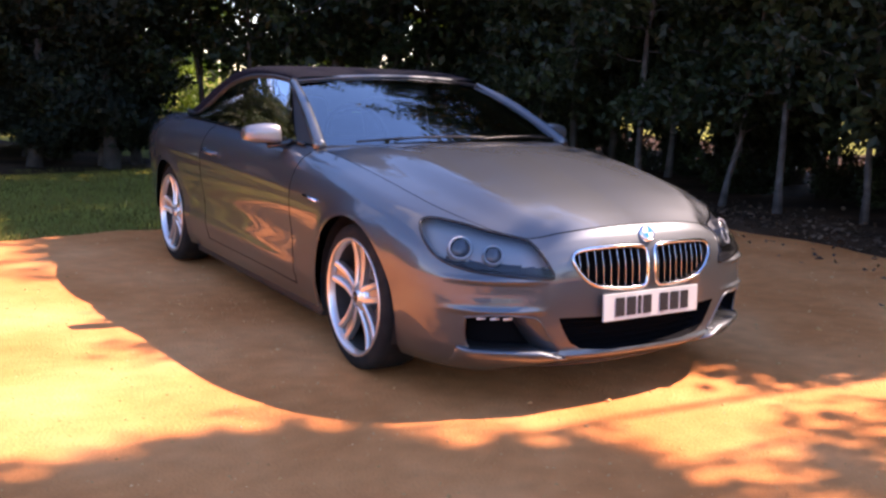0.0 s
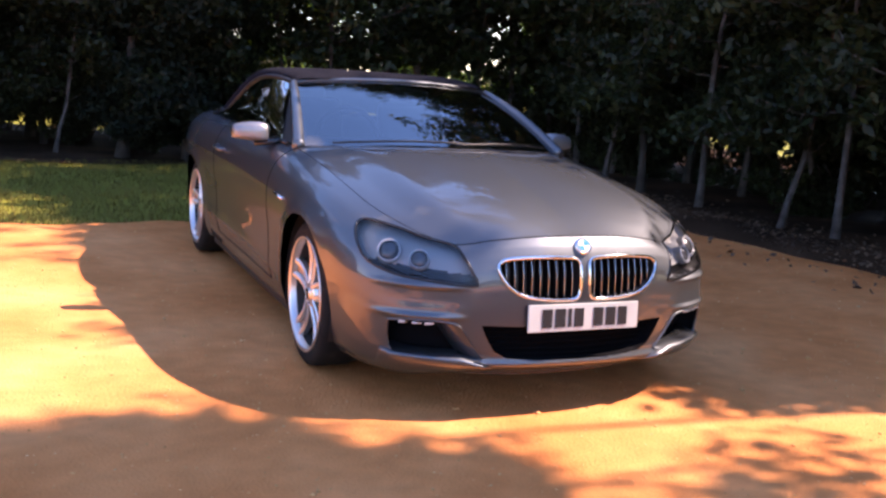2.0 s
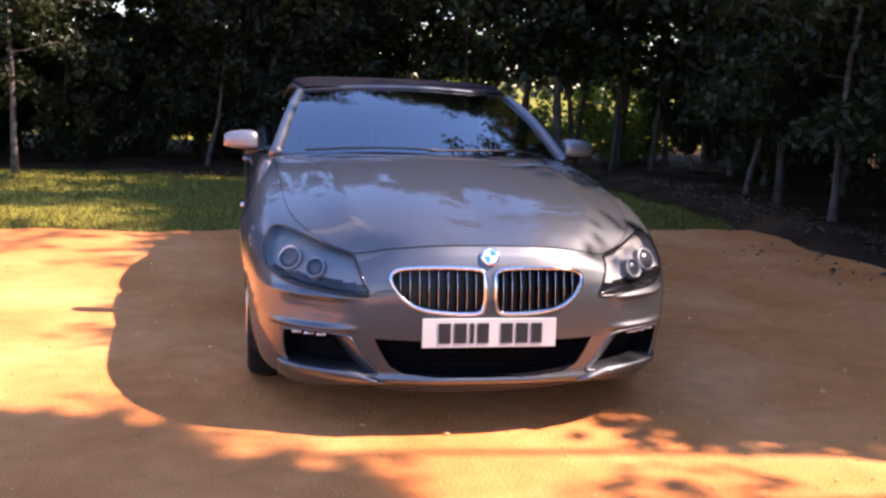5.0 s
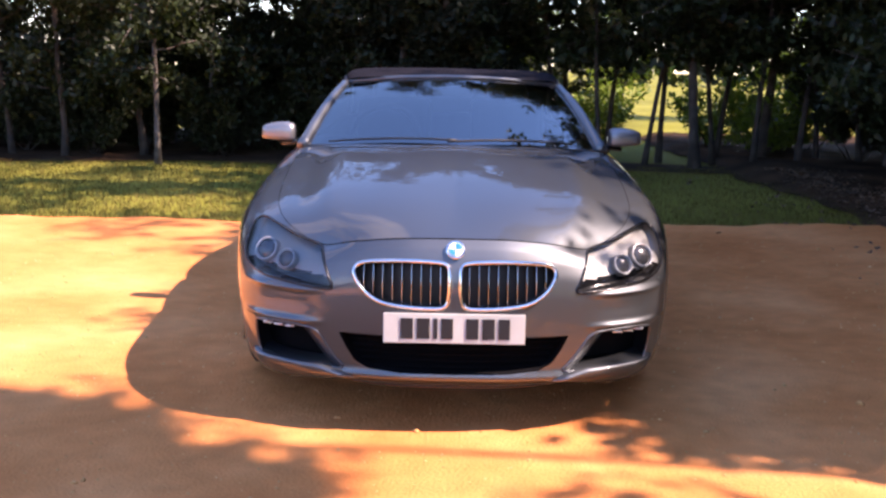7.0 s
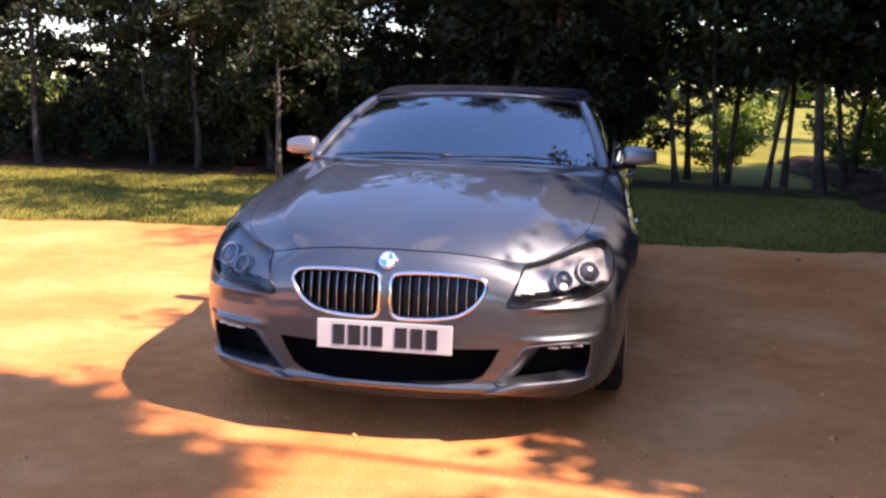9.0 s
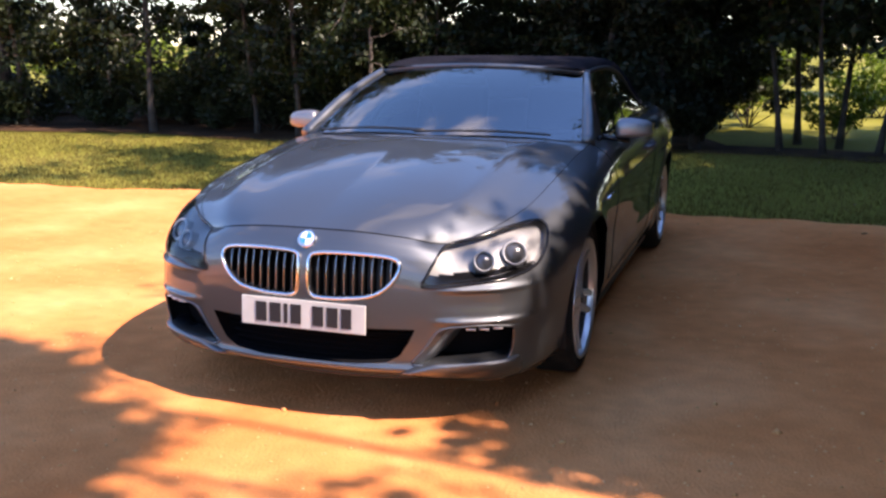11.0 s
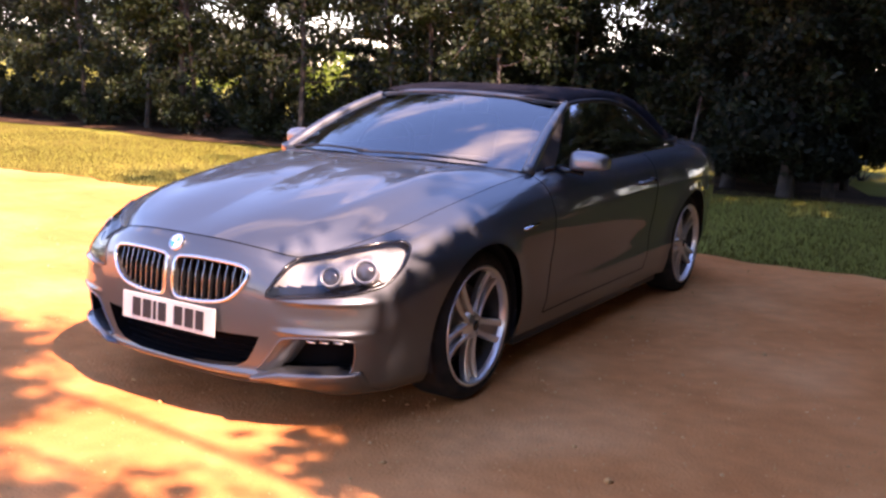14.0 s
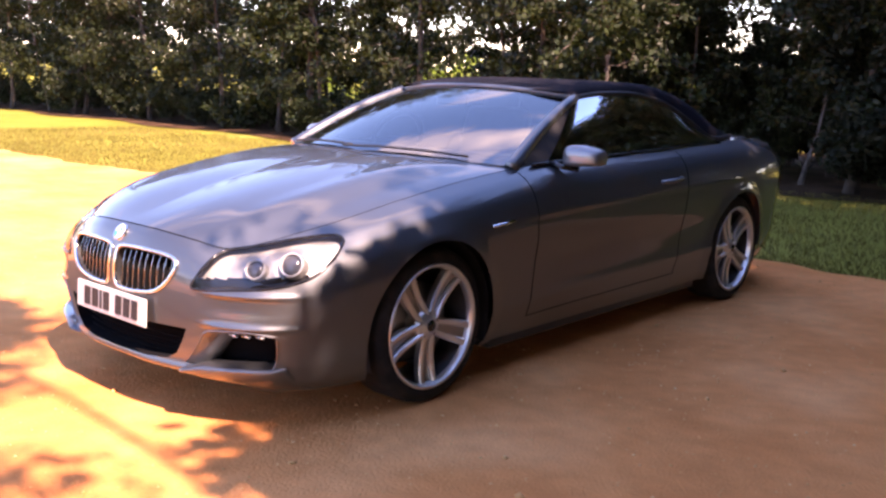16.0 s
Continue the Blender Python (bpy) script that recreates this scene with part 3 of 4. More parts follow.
for x in np.concatenate([np.linspace(0.352, 0.42, 8)[:-1], np.linspace(0.42, 0.778, 30)]):
    zt = np.interp(x, [0.352, 0.42, 0.50, 0.62, 0.74, 0.80], [0.205, 0.240, 0.262, 0.266, 0.268, 0.276])
    zl = np.interp(x, [0.352, 0.42, 0.62, 0.83], [0.192, 0.178, 0.166, 0.168])
    grow = min(1.0, (x - 0.335) / 0.08) * min(1.0, 0.25 + (0.79 - x) / 0.06)
    for out, z in ((-0.075, zt + 0.010), (0.014 * grow, zt + 0.001), (0.024 * grow, zt - 0.004), (0.028 * grow, zt - 0.012), (0.016 * grow, 0.5 * (zt + zl)), (0.014 * grow, zl + 0.006), (0.006 * grow, zl), (-0.06, zl)):
        ledge.append(on_front(x, z, out))
both_sides("bumper_ledge", ledge, grid_faces(37, 8, close=True) + [tuple(range(8))[::-1], tuple(36 * 8 + k for k in range(8))], M_PAINT, car, "grey bumper ledge below the side intake")

# bonnet
U, V = np.linspace(0, 1, 46), np.linspace(0, 1, 90)


def bonnet(u, v):
    s_front, s_back = 3.0, 9.95
    side = spline(UPPER, at=s_front + (s_back - s_front) * v)
    fx = spline(UPPER, at=3.0 * u)
    bx = np.stack([0.787 * u, 0.30 + 0.435 * u**2.2, 0.998 - 0.042 * u**2.4], 1)
    mid = np.stack([0 * v, -0.865 + 1.165 * v, spline([0.748, 0.800, 0.845, 0.882, 0.915, 0.943, 0.967, 0.985, 0.998], at=v * 8)[:, 0]], 1)
    k = u**2.3
    p = np.empty((len(u), 3))
    c00, c10, c01, c11 = np.array(UPPER[0]), np.array(UPPER[3]), np.array((0, 0.30, 0.998)), np.array((0.787, 0.735, 0.956))
    for n in range(3):
        w = u if n < 2 else k
        p[:, n] = (1 - w) * mid[:, n] + w * side[:, n] + (1 - v) * fx[:, n] + v * bx[:, n] - ((1 - w) * (1 - v) * c00[n] + w * (1 - v) * c10[n] + (1 - w) * v * c01[n] + w * v * c11[n])
    fade = np.clip(v / 0.45, 0, 1)
    fade = fade * fade * (3 - 2 * fade) * np.clip((1 - v) / 0.15, 0, 1)
    p[:, 2] += fade * (0.010 * np.exp(-((u - 0.68) / 0.09) ** 2) - 0.004 * np.exp(-((u - 0.86) / 0.07) ** 2))
    return p


gu, gv = np.meshgrid(U, V, indexing="ij")
bm = bmesh.new()
bv = [bm.verts.new(p) for p in bonnet(gu.ravel(), gv.ravel())]
for f in grid_faces(len(U), len(V), flip=True):
    bm.faces.new([bv[i] for i in f])
bmesh.ops.recalc_face_normals(bm, faces=bm.faces)
part("bonnet", mirrored(bm), M_PAINT, car, "grey metallic bonnet with two soft creases")
seam = [Vector(p) for p in bonnet(np.concatenate([np.linspace(0, 1, 40), np.ones(60)]), np.concatenate([np.zeros(40), np.linspace(0, 1, 60)]))]
tv, tf = tube(seam, [0.0026] * 40 + [0.0026 - 0.0012 * min(1, i / 12) for i in range(60)], 6)
both_sides("bonnet_gap", tv, tf, M_GAP, car)


# panel gaps on the flanks
def flank_line(pairs, radius=0.0026):
    pts = flank([a for a, _ in pairs], [b for _, b in pairs])
    tv, tf = tube(pts, radius, 6)
    both_sides("panel_gap", tv, tf, M_GAP, car)


flank_line([(9.72 + 0.12 * math.sin(3 * h), h) for h in np.linspace(0.12, 0.98, 30)])
flank_line([(12.55 - 0.15 * (1 - h) ** 2, h) for h in np.linspace(0.12, 0.98, 30)])
flank_line([(s, 0.12) for s in np.linspace(9.75, 12.45, 30)])

# lower skirt, floor and arch liners
floor_pts = [flank([s], [0.0])[0] for s in np.linspace(0, 18, 70)]
fv = [(p[0] * 0.97, p[1], 0.185) for p in floor_pts] + [(-p[0] * 0.97, p[1], 0.185) for p in floor_pts]
put("underbody", mesh_of("underbody", fv, [(i, i + 1, 70 + i + 1, 70 + i) for i in range(69)], False), M_BLACK, car)
tray = [(p[0] * 0.88, p[1] + 0.09) for p in floor_pts if p[1] < -0.42]
n_tray = len(tray)
tv = [(sx * x, y, z) for z in (0.19, 0.138) for sx in (1, -1) for x, y in tray]
tf = []
for k in range(n_tray - 1):
    tf += [(k, k + 1, 2 * n_tray + k + 1, 2 * n_tray + k), (n_tray + k, 3 * n_tray + k, 3 * n_tray + k + 1, n_tray + k + 1), (2 * n_tray + k, 2 * n_tray + k + 1, 3 * n_tray + k + 1, 3 * n_tray + k)]
put("undertray", mesh_of("undertray", tv, tf, False), M_BLACK, car, "black undertray below the front bumper")
part("floor_pan", box_bm((1.22, 4.3, 0.055), (0, 1.5, 0.168), 0.01), M_BLACK, car)
for sx in (1, -1):
    part("sill_skirt", box_bm((0.24, 2.0, 0.055), (sx * 0.745, 1.43, 0.168), 0.012), M_BLACK, car, "black lower sill")
for ay in AXLES:
    prof = []
    for x in (0.895, 0.6):
        prof += [(x, ay + ARCH_R * 1.01 * math.cos(g), WHEEL_Z + ARCH_R * 1.01 * math.sin(g)) for g in np.linspace(-0.36, math.pi + 0.36, 40)]
    cap = [(0.6, ay, WHEEL_Z)]
    faces = grid_faces(2, 40) + [(40 + i, 40 + i + 1, 80) for i in range(39)]
    both_sides("arch_liner", prof + cap, faces, M_BLACK, car)

# rear deck behind the soft top
dv, df = [], []
for s in np.linspace(14.2, 18, 30):
    x, y, z = spline(UPPER, at=[s])[0]
    dv += [(x * k, y, z + 0.035 * (1 - k**2)) for k in np.linspace(-1, 1, 21)]
put("boot_lid", mesh_of("boot_lid", dv, grid_faces(30, 21)), M_PAINT, car)


# greenhouse
def screen(u, v):
    """Windscreen: u from the middle to the pillar, v from the cowl to the header."""
    low = np.stack([0.752 * u, 0.335 + 0.31 * np.abs(u) ** 2.1, 0.999 - 0.034 * np.abs(u) ** 2], 1)
    high = np.stack([0.605 * u, 1.245 + 0.125 * np.abs(u) ** 2.1, 1.312 - 0.038 * np.abs(u) ** 2.2], 1)
    p = low + (high - low) * v[:, None]
    p[:, 2] += 0.028 * np.sin(math.pi * v)
    return p


gu, gv = np.meshgrid(np.linspace(-1, 1, 41), np.linspace(0, 1, 25), indexing="ij")
glass = put("windscreen", mesh_of("windscreen", screen(gu.ravel(), gv.ravel()), grid_faces(41, 25, flip=True)), M_GLASS, car, "raked windscreen glass reflecting the sky")
pillar = [Vector(p) for p in screen(np.full(24, 1.03), np.linspace(-0.02, 1.0, 24))]
tv, tf = tube(pillar, [0.034 - 0.008 * i / 23 for i in range(24)], 12)
both_sides("windscreen_pillar", tv, tf, M_PAINT, car, "grey painted windscreen pillar")
header = [Vector(p) + Vector((0, 0.012, 0.006)) for p in screen(np.linspace(-1.02, 1.02, 41), np.full(41, 1.0))]
tv, tf = tube(header, 0.021, 10, squash=0.6)
put("windscreen_header", mesh_of("windscreen_header", tv, tf), M_PAINT, car, "bright painted windscreen header rail")
cowl = [Vector((0.775 * u, 0.325 + 0.36 * abs(u) ** 2.1, 0.985 - 0.035 * u * u)) for u in np.linspace(-1, 1, 33)]
tv, tf = tube(cowl, 0.03, 8, squash=0.5)
put("cowl", mesh_of("cowl", tv, tf), M_BLACK, car, "black plastic cowl below the windscreen")
for x0, x1 in ((-0.62, 0.02), (-0.03, 0.60)):
    pts = []
    for k in np.linspace(0, 1, 14):
        u = (x0 + (x1 - x0) * k) / 0.74
        p = Vector(screen(np.array([u]), np.array([0.012 + 0.03 * math.sin(k * 2.6)]))[0])
        pts.append(p + Vector((0, -0.012, 0.012)))
    tv, tf = tube(pts, 0.006, 6)
    put("wiper", mesh_of("wiper", tv, tf), M_BLACK, car, "black windscreen wiper at rest")

TOP_MID = spline([(1.262, 1.313), (1.5, 1.347), (1.9, 1.368), (2.3, 1.350), (2.7, 1.265), (3.02, 1.13), (3.22, 1.04)], 50)
TOP_SIDE = spline([(0.614, 1.384, 1.274), (0.645, 1.62, 1.297), (0.662, 1.95, 1.292), (0.675, 2.28, 1.235), (0.70, 2.55, 1.13), (0.735, 2.78, 1.03), (0.70, 3.12, 1.03)], 50)
tvs = []
for (my, mz), (sx, sy, sz) in zip(TOP_MID, TOP_SIDE):
    for g in np.linspace(-1, 1, 33):
        k = abs(g)
        bend = k**2.0 * 0.25 + k**7 * 0.75
        tvs.append((sx * math.sin(g * 1.5708) ** 1 if k < 1 else sx * g, my + (sy - my) * k**2, mz + (sz - mz) * bend))
put("soft_top", mesh_of("soft_top", tvs, grid_faces(50, 33)), M_FABRIC, car, "closed black cloth soft top")
rim_pts = [Vector(p) for p in TOP_SIDE]
tv, tf = tube(rim_pts, 0.014, 8)
both_sides("roof_seal", tv, tf, M_BLACK, car)

wv = []
for k in np.linspace(0, 1, 36):
    p = spline(TOP_SIDE, at=[k * 41])[0]
    q = np.array((0.79, 0.93 + 1.80 * k, 0.975 + 0.035 * k))
    if k < 0.0001:
        p = np.array((0.625, 1.37, 1.28))
    for m in np.linspace(0, 1, 10):
        r = q + (p - q) * m
        wv.append((r[0] + 0.018 * math.sin(math.pi * m), r[1], r[2]))
both_sides("side_window", wv, grid_faces(36, 10), M_TINT, car, "dark side window")
quarter = [(0.785, 0.70, 0.965), (0.79, 0.95, 0.975), (0.632, 1.372, 1.285), (0.70, 1.0, 1.13)]
both_sides("quarter_panel", quarter, [(0, 1, 2, 3)], M_BLACK, car)
tv, tf = tube([(0.806, y, 0.968 + 0.0195 * (y - 0.9)) for y in np.linspace(0.78, 2.75, 24)], 0.011, 6)
both_sides("belt_strip", tv, tf, M_GLOSSBLACK, car)
x, y, z = flank([12.25], [0.80])[0]
tv, tf = tube([(x - 0.012, y - 0.11, z), (x + 0.024, y - 0.09, z + 0.003), (x + 0.028, y, z + 0.006), (x + 0.024, y + 0.09, z + 0.009), (x - 0.012, y + 0.11, z + 0.012)], 0.013, 8)
both_sides("door_handle", tv, tf, M_PAINT, car, "body-coloured pull handle")
x, y, z = flank([8.95], [0.74])[0]
tv, tf = tube([(x + 0.002, y - 0.05, z), (x + 0.004, y + 0.02, z + 0.004), (x + 0.003, y + 0.10, z + 0.012)], 0.011, 6, squash=0.7)
both_sides("side_vent", tv, tf, M_CHROME, car, "small bright side vent")

# mirrors
mv = []
for a in np.linspace(0, 1, 18):
    w = math.sin(math.pi * min(max(a, 0.012), 0.988)) ** 0.12
    cx = 0.86 + 0.18 * a
    for b in range(20):
        g = 2 * math.pi * b / 20
        c, s = math.cos(g), math.sin(g)
        sq = (abs(c) ** 4.5 + abs(s) ** 4.5) ** (-1 / 4.5)
        mv.append((cx + 0.02 * (1 - w), 0.985 + 0.03 * a + 0.062 * w * c * sq, 0.985 + 0.008 * a + (0.082 - 0.022 * a if s > 0 else 0.030) * w * s * sq))
mirror = both_sides("door_mirror", mv, joined((mv, grid_faces(18, 20, close=True) + [tuple(range(20))[::-1], tuple(340 + i for i in range(20))]))[1], M_MIRROR_CAP, car, "door mirror shell, sunlit look put in a silver lighter than the body")
tv, tf = tube([(0.80, 0.93, 0.968), (0.86, 0.96, 0.952), (0.93, 0.985, 0.945)], [0.03, 0.026, 0.03], 10, squash=0.5)
both_sides("foot", tv, tf, M_GLOSSBLACK, mirror)

# number plate with plain bars, badge
plate_turn = Matrix.Rotation(radians(-3), 4, 'X')
plate = part("number_plate", box_bm((0.52, 0.008, 0.111), (0, -0.957, 0.430), 0.002, plate_turn), M_PLATE, car, "white front number plate with dark characters as bars", smooth=False)
cx = -0.199
for w in (0.050, 0.052, 0.018, 0.048, None, 0.050, 0.050, 0.046):
    if w is None:
        cx += 0.034
        continue
    part("plate_bar", box_bm((w * 0.92, 0.003, 0.076), (cx + w / 2, -0.9625, 0.430), 0.0, plate_turn), M_INK, plate, smooth=False)
    cx += w + 0.0095
bt = Matrix.Translation((0, -0.901, 0.711)) @ Matrix.Rotation(radians(-33), 4, 'X')
v1, f1 = revolve([(0.0005, -0.010), (0.026, -0.010), (0.028, -0.008)], 32, "y")
badge = put("badge", mesh_of("badge", [bt @ v for v in v1], f1), M_BADGE_WHITE, car, "round badge as a plain disc")
v1, f1 = revolve([(0.028, -0.009), (0.032, -0.011), (0.036, -0.008), (0.037, 0.004)], 32, "y")
put("rim", mesh_of("rim", [bt @ v for v in v1], f1), M_CHROME, badge)
for a0 in (0, math.pi):
    fan = [Vector((0, -0.0115, 0))] + [Vector((0.0255 * math.cos(a0 + g), -0.0115, 0.0255 * math.sin(a0 + g))) for g in np.linspace(0, math.pi / 2, 9)]
    put("quarter", mesh_of("quarter", [bt @ v for v in fan], [(0, i, i + 1) for i in range(1, 9)], False), M_BADGE_BLUE, badge)


# wheels: axle along x, outer face towards +x
def wheel():
    w = thing("wheel", "", "")
    w.parent = car
    tv, tf = revolve([(0.262, -0.12), (0.30, -0.122), (0.325, -0.112), (0.334, -0.08), (0.335, 0.0), (0.334, 0.06), (0.328, 0.088), (0.312, 0.100), (0.292, 0.106), (0.275, 0.106), (0.266, 0.104), (0.26, 0.09)], 72)
    put("tyre", mesh_of("tyre", tv, tf), M_TYRE, w, "low-profile black tyre")
    rv, rf = revolve([(0.264, 0.098), (0.270, 0.106), (0.266, 0.111), (0.257, 0.109), (0.251, 0.098), (0.247, 0.075)], 72)
    put("rim", mesh_of("rim", rv, rf), M_SATIN, w, "bright silver alloy rim")
    bv, bf = revolve([(0.247, 0.075), (0.240, 0.03), (0.235, -0.05), (0.24, -0.115), (0.263, -0.12)], 72)
    put("barrel", mesh_of("barrel", bv, bf), M_BARREL, w, "dark inner wheel barrel")
    dv, df = revolve([(0.07, 0.012), (0.175, 0.012), (0.175, -0.012), (0.07, -0.012)], 56)
    put("brake_disc", mesh_of("brake_disc", dv, df), M_DISC, w)
    hv, hf = revolve([(0.0005, 0.092), (0.026, 0.092), (0.031, 0.088), (0.036, 0.084), (0.06, 0.079), (0.072, 0.065), (0.074, 0.0)], 40)
    put("hub", mesh_of("hub", hv, hf), M_SATIN, w)
    kv, kf = revolve([(0.0005, 0.0945), (0.024, 0.0945), (0.025, 0.092)], 24)
    put("hub_cap", mesh_of("hub_cap", kv, kf), M_GLOSSBLACK, w)
    for i in range(5):
        for sgn in (-1, 1):
            verts = []
            for k in np.linspace(0, 1, 10):
                r = 0.045 + 0.212 * k
                off = sgn * (0.024 + 0.016 * k)
                half = 0.0125 + 0.0035 * k
                front = 0.084 - 0.012 * math.sin(math.pi * k * 0.9) + 0.016 * k**3
                ring = [(-half, front - 0.034), (-half, front - 0.007), (-half * 0.55, front), (half * 0.55, front), (half, front - 0.007), (half, front - 0.034)]
                verts += [Vector((a, r, off + c)) for c, a in ring]
            faces = grid_faces(10, 6, close=True)
            g = 2 * math.pi * i / 5 + math.radians(18)
            rot = Matrix.Rotation(g, 4, 'X')
            put("spoke", mesh_of("spoke", [rot @ v for v in verts], faces, False), M_SATIN, w)
        web = []
        for k in np.linspace(0, 1, 8):
            r, front = 0.05 + 0.20 * k, 0.062 - 0.012 * math.sin(math.pi * k * 0.9) + 0.016 * k**3
            web += [Vector((front, r, -0.024 - 0.016 * k)), Vector((front, r, 0.024 + 0.016 * k))]
        rot = Matrix.Rotation(2 * math.pi * i / 5 + math.radians(18), 4, 'X')
        put("spoke_web", mesh_of("spoke_web", [rot @ v for v in web], grid_faces(8, 2), False), M_DISC, w, "grey channel between paired spokes")
        g = 2 * math.pi * i / 5 + math.radians(18 + 36)
        nv, nf = revolve([(0.0005, 0.008), (0.007, 0.008), (0.008, 0.0)], 8)
        put("wheel_bolt", mesh_of("wheel_bolt", [Vector((v.x + 0.076, v.y + 0.052 * math.cos(g), v.z + 0.052 * math.sin(g))) for v in nv], nf), M_DISC, w)
    return w


first_wheel = wheel()
first_wheel.matrix_basis = pose(0.797, AXLES[0], WHEEL_Z, 36)
copy_thing(first_wheel, pose(0.815, AXLES[1], WHEEL_Z, 23))
copy_thing(first_wheel, pose(-0.80, AXLES[0], WHEEL_Z, 0, 0, 180))
copy_thing(first_wheel, pose(-0.815, AXLES[1], WHEEL_Z, 0, 0, 180) @ pose(0, 0, 0, 9))

# cabin
part("cabin_tub", box_bm((1.5, 2.6, 0.30), (0, 1.75, 0.60), 0.05), M_BLACK, car)
dash = [Vector((x, 0.66 + 0.12 * (x / 0.7) ** 2, 0.93)) for x in np.linspace(-0.70, 0.70, 21)]
tv, tf = tube(dash, 0.16, 12, squash=0.5)
put("dashboard", mesh_of("dashboard", tv, tf), M_LEATHER, car, "dark leather dashboard")


def seat(x):
    bm = box_bm((0.50, 0.50, 0.16), (x, 1.62, 0.62), 0.06, segments=3)
    part("seat_cushion", bm, M_LEATHER, car)
    bm = box_bm((0.48, 0.14, 0.62), (x, 1.93, 0.88), 0.06, Matrix.Rotation(radians(-18), 4, 'X'), segments=3)
    part("seat_back", bm, M_LEATHER, car)
    bm = box_bm((0.27, 0.10, 0.17), (x, 2.03, 1.19), 0.045, Matrix.Rotation(radians(-14), 4, 'X'), segments=3)
    part("headrest", bm, M_LEATHER, car)


seat(-0.37)
seat(0.37)
wheel_pts = [Vector((-0.37 + 0.185 * math.cos(g), 1.06 + 0.075 * math.sin(g), 0.98 + 0.17 * math.sin(g))) for g in np.linspace(0, 2 * math.pi, 33)[:-1]]
tv, tf = tube(wheel_pts, 0.016, 8, closed=True)
put("steering_wheel", mesh_of("steering_wheel", tv, tf), M_LEATHER, car)
part("interior_mirror", box_bm((0.22, 0.03, 0.06), (0, 1.12, 1.24), 0.012), M_BLACK, car)


# ---- trees ----
def leaf_cloud(rng, centres, radius, count, size, flat=0.6):
    """Small folded leaves scattered about the given centres."""
    c = np.array(centres)[rng.integers(0, len(centres), count)]
    off = rng.normal(0, 1, (count, 3))
    off *= (radius * rng.random(count) ** 0.5 / np.linalg.norm(off, axis=1))[:, None]
    off[:, 2] *= flat
    p = c + off
    a = rng.normal(0, 1, (count, 3))
    a /= np.linalg.norm(a, axis=1)[:, None]
    b = rng.normal(0, 1, (count, 3))
    b -= (a * b).sum(1)[:, None] * a
    b /= np.linalg.norm(b, axis=1)[:, None]
    s = size * rng.uniform(0.6, 1.3, count)[:, None]
    n = np.cross(a, b)
    verts = np.stack([p - a * s, p + b * s * 0.5 + n * s * 0.15, p + a * s, p - b * s * 0.5 + n * s * 0.15], 1).reshape(-1, 3)
    return verts


def leaf_mesh(name, verts):
    n = len(verts) // 4
    me = bpy.data.meshes.new(name)
    me.vertices.add(n * 4)
    me.vertices.foreach_set("co", verts.ravel())
    me.loops.add(n * 6)
    base = np.arange(n)[:, None] * 4
    me.loops.foreach_set("vertex_index", np.concatenate([base + [0, 1, 2], base + [0, 2, 3]], 1).ravel())
    me.polygons.add(n * 2)
    me.polygons.foreach_set("loop_start", np.arange(n * 2) * 3)
    me.update(calc_edges=True)
    return me


def limb(rng, start, way, length, r0, r1, bend=0.25, steps=7):
    pts, p, d = [Vector(start)], Vector(start), Vector(way).normalized()
    for _ in range(steps):
        d = (d + Vector(rng.normal(0, bend / 2, 3))).normalized()
        p = p + d * length / steps
        pts.append(p)
    return pts, [r0 + (r1 - r0) * i / steps for i in range(steps + 1)]


def tree(seed, height, girth, crown_from, spread, leaves, size, bark, leaf, label, low_bias=0.0):
    rng = np.random.default_rng(seed)
    t = thing("tree", label, "tree", group="woodland trees")
    trunk, rad = limb(rng, (0, 0, -0.1), (rng.normal(0, 0.05), rng.normal(0, 0.05), 1), height, girth, girth * 0.15, 0.09, 12)
    rad[0] *= 1.5
    pieces, tips = [tube(trunk, rad, 9)], []
    count = int(16 + height * 1.6)
    for i in range(count):
        k = crown_from / height + (1 - crown_from / height) * (i + rng.random()) / count
        f = k * (len(trunk) - 1)
        j = min(int(f), len(trunk) - 2)
        at = trunk[j].lerp(trunk[j + 1], f - j)
        ang = i * 2.4 + rng.normal(0, 0.4)
        rise = rng.uniform(-0.15, 0.55)
        reach = spread * (0.45 + 0.75 * math.sin(math.pi * min(1, 0.25 + 0.75 * (1 - k)))) * rng.uniform(0.6, 1.15)
        pts, rr = limb(rng, at, (math.cos(ang), math.sin(ang), rise), reach, girth * 0.30 * (1.1 - k), 0.006, 0.35, 6)
        pieces.append(tube(pts, rr, 5))
        for q in range(2, 7):
            tips.append(pts[q])
            if rng.random() < 0.7:
                p2, r2 = limb(rng, pts[q], rng.normal(0, 1, 3) + np.array((0, 0, -0.2)), reach * 0.35, 0.010, 0.003, 0.4, 3)
                pieces.append(tube(p2, r2, 4))
                tips += [p2[-1], p2[-2]]
    put("trunk", mesh_of("trunk", *joined(*pieces)), bark, t)
    verts = leaf_cloud(rng, [tuple(p) for p in tips], 0.42, leaves, size)
    put("crown", leaf_mesh("crown", verts), leaf, t)
    return t


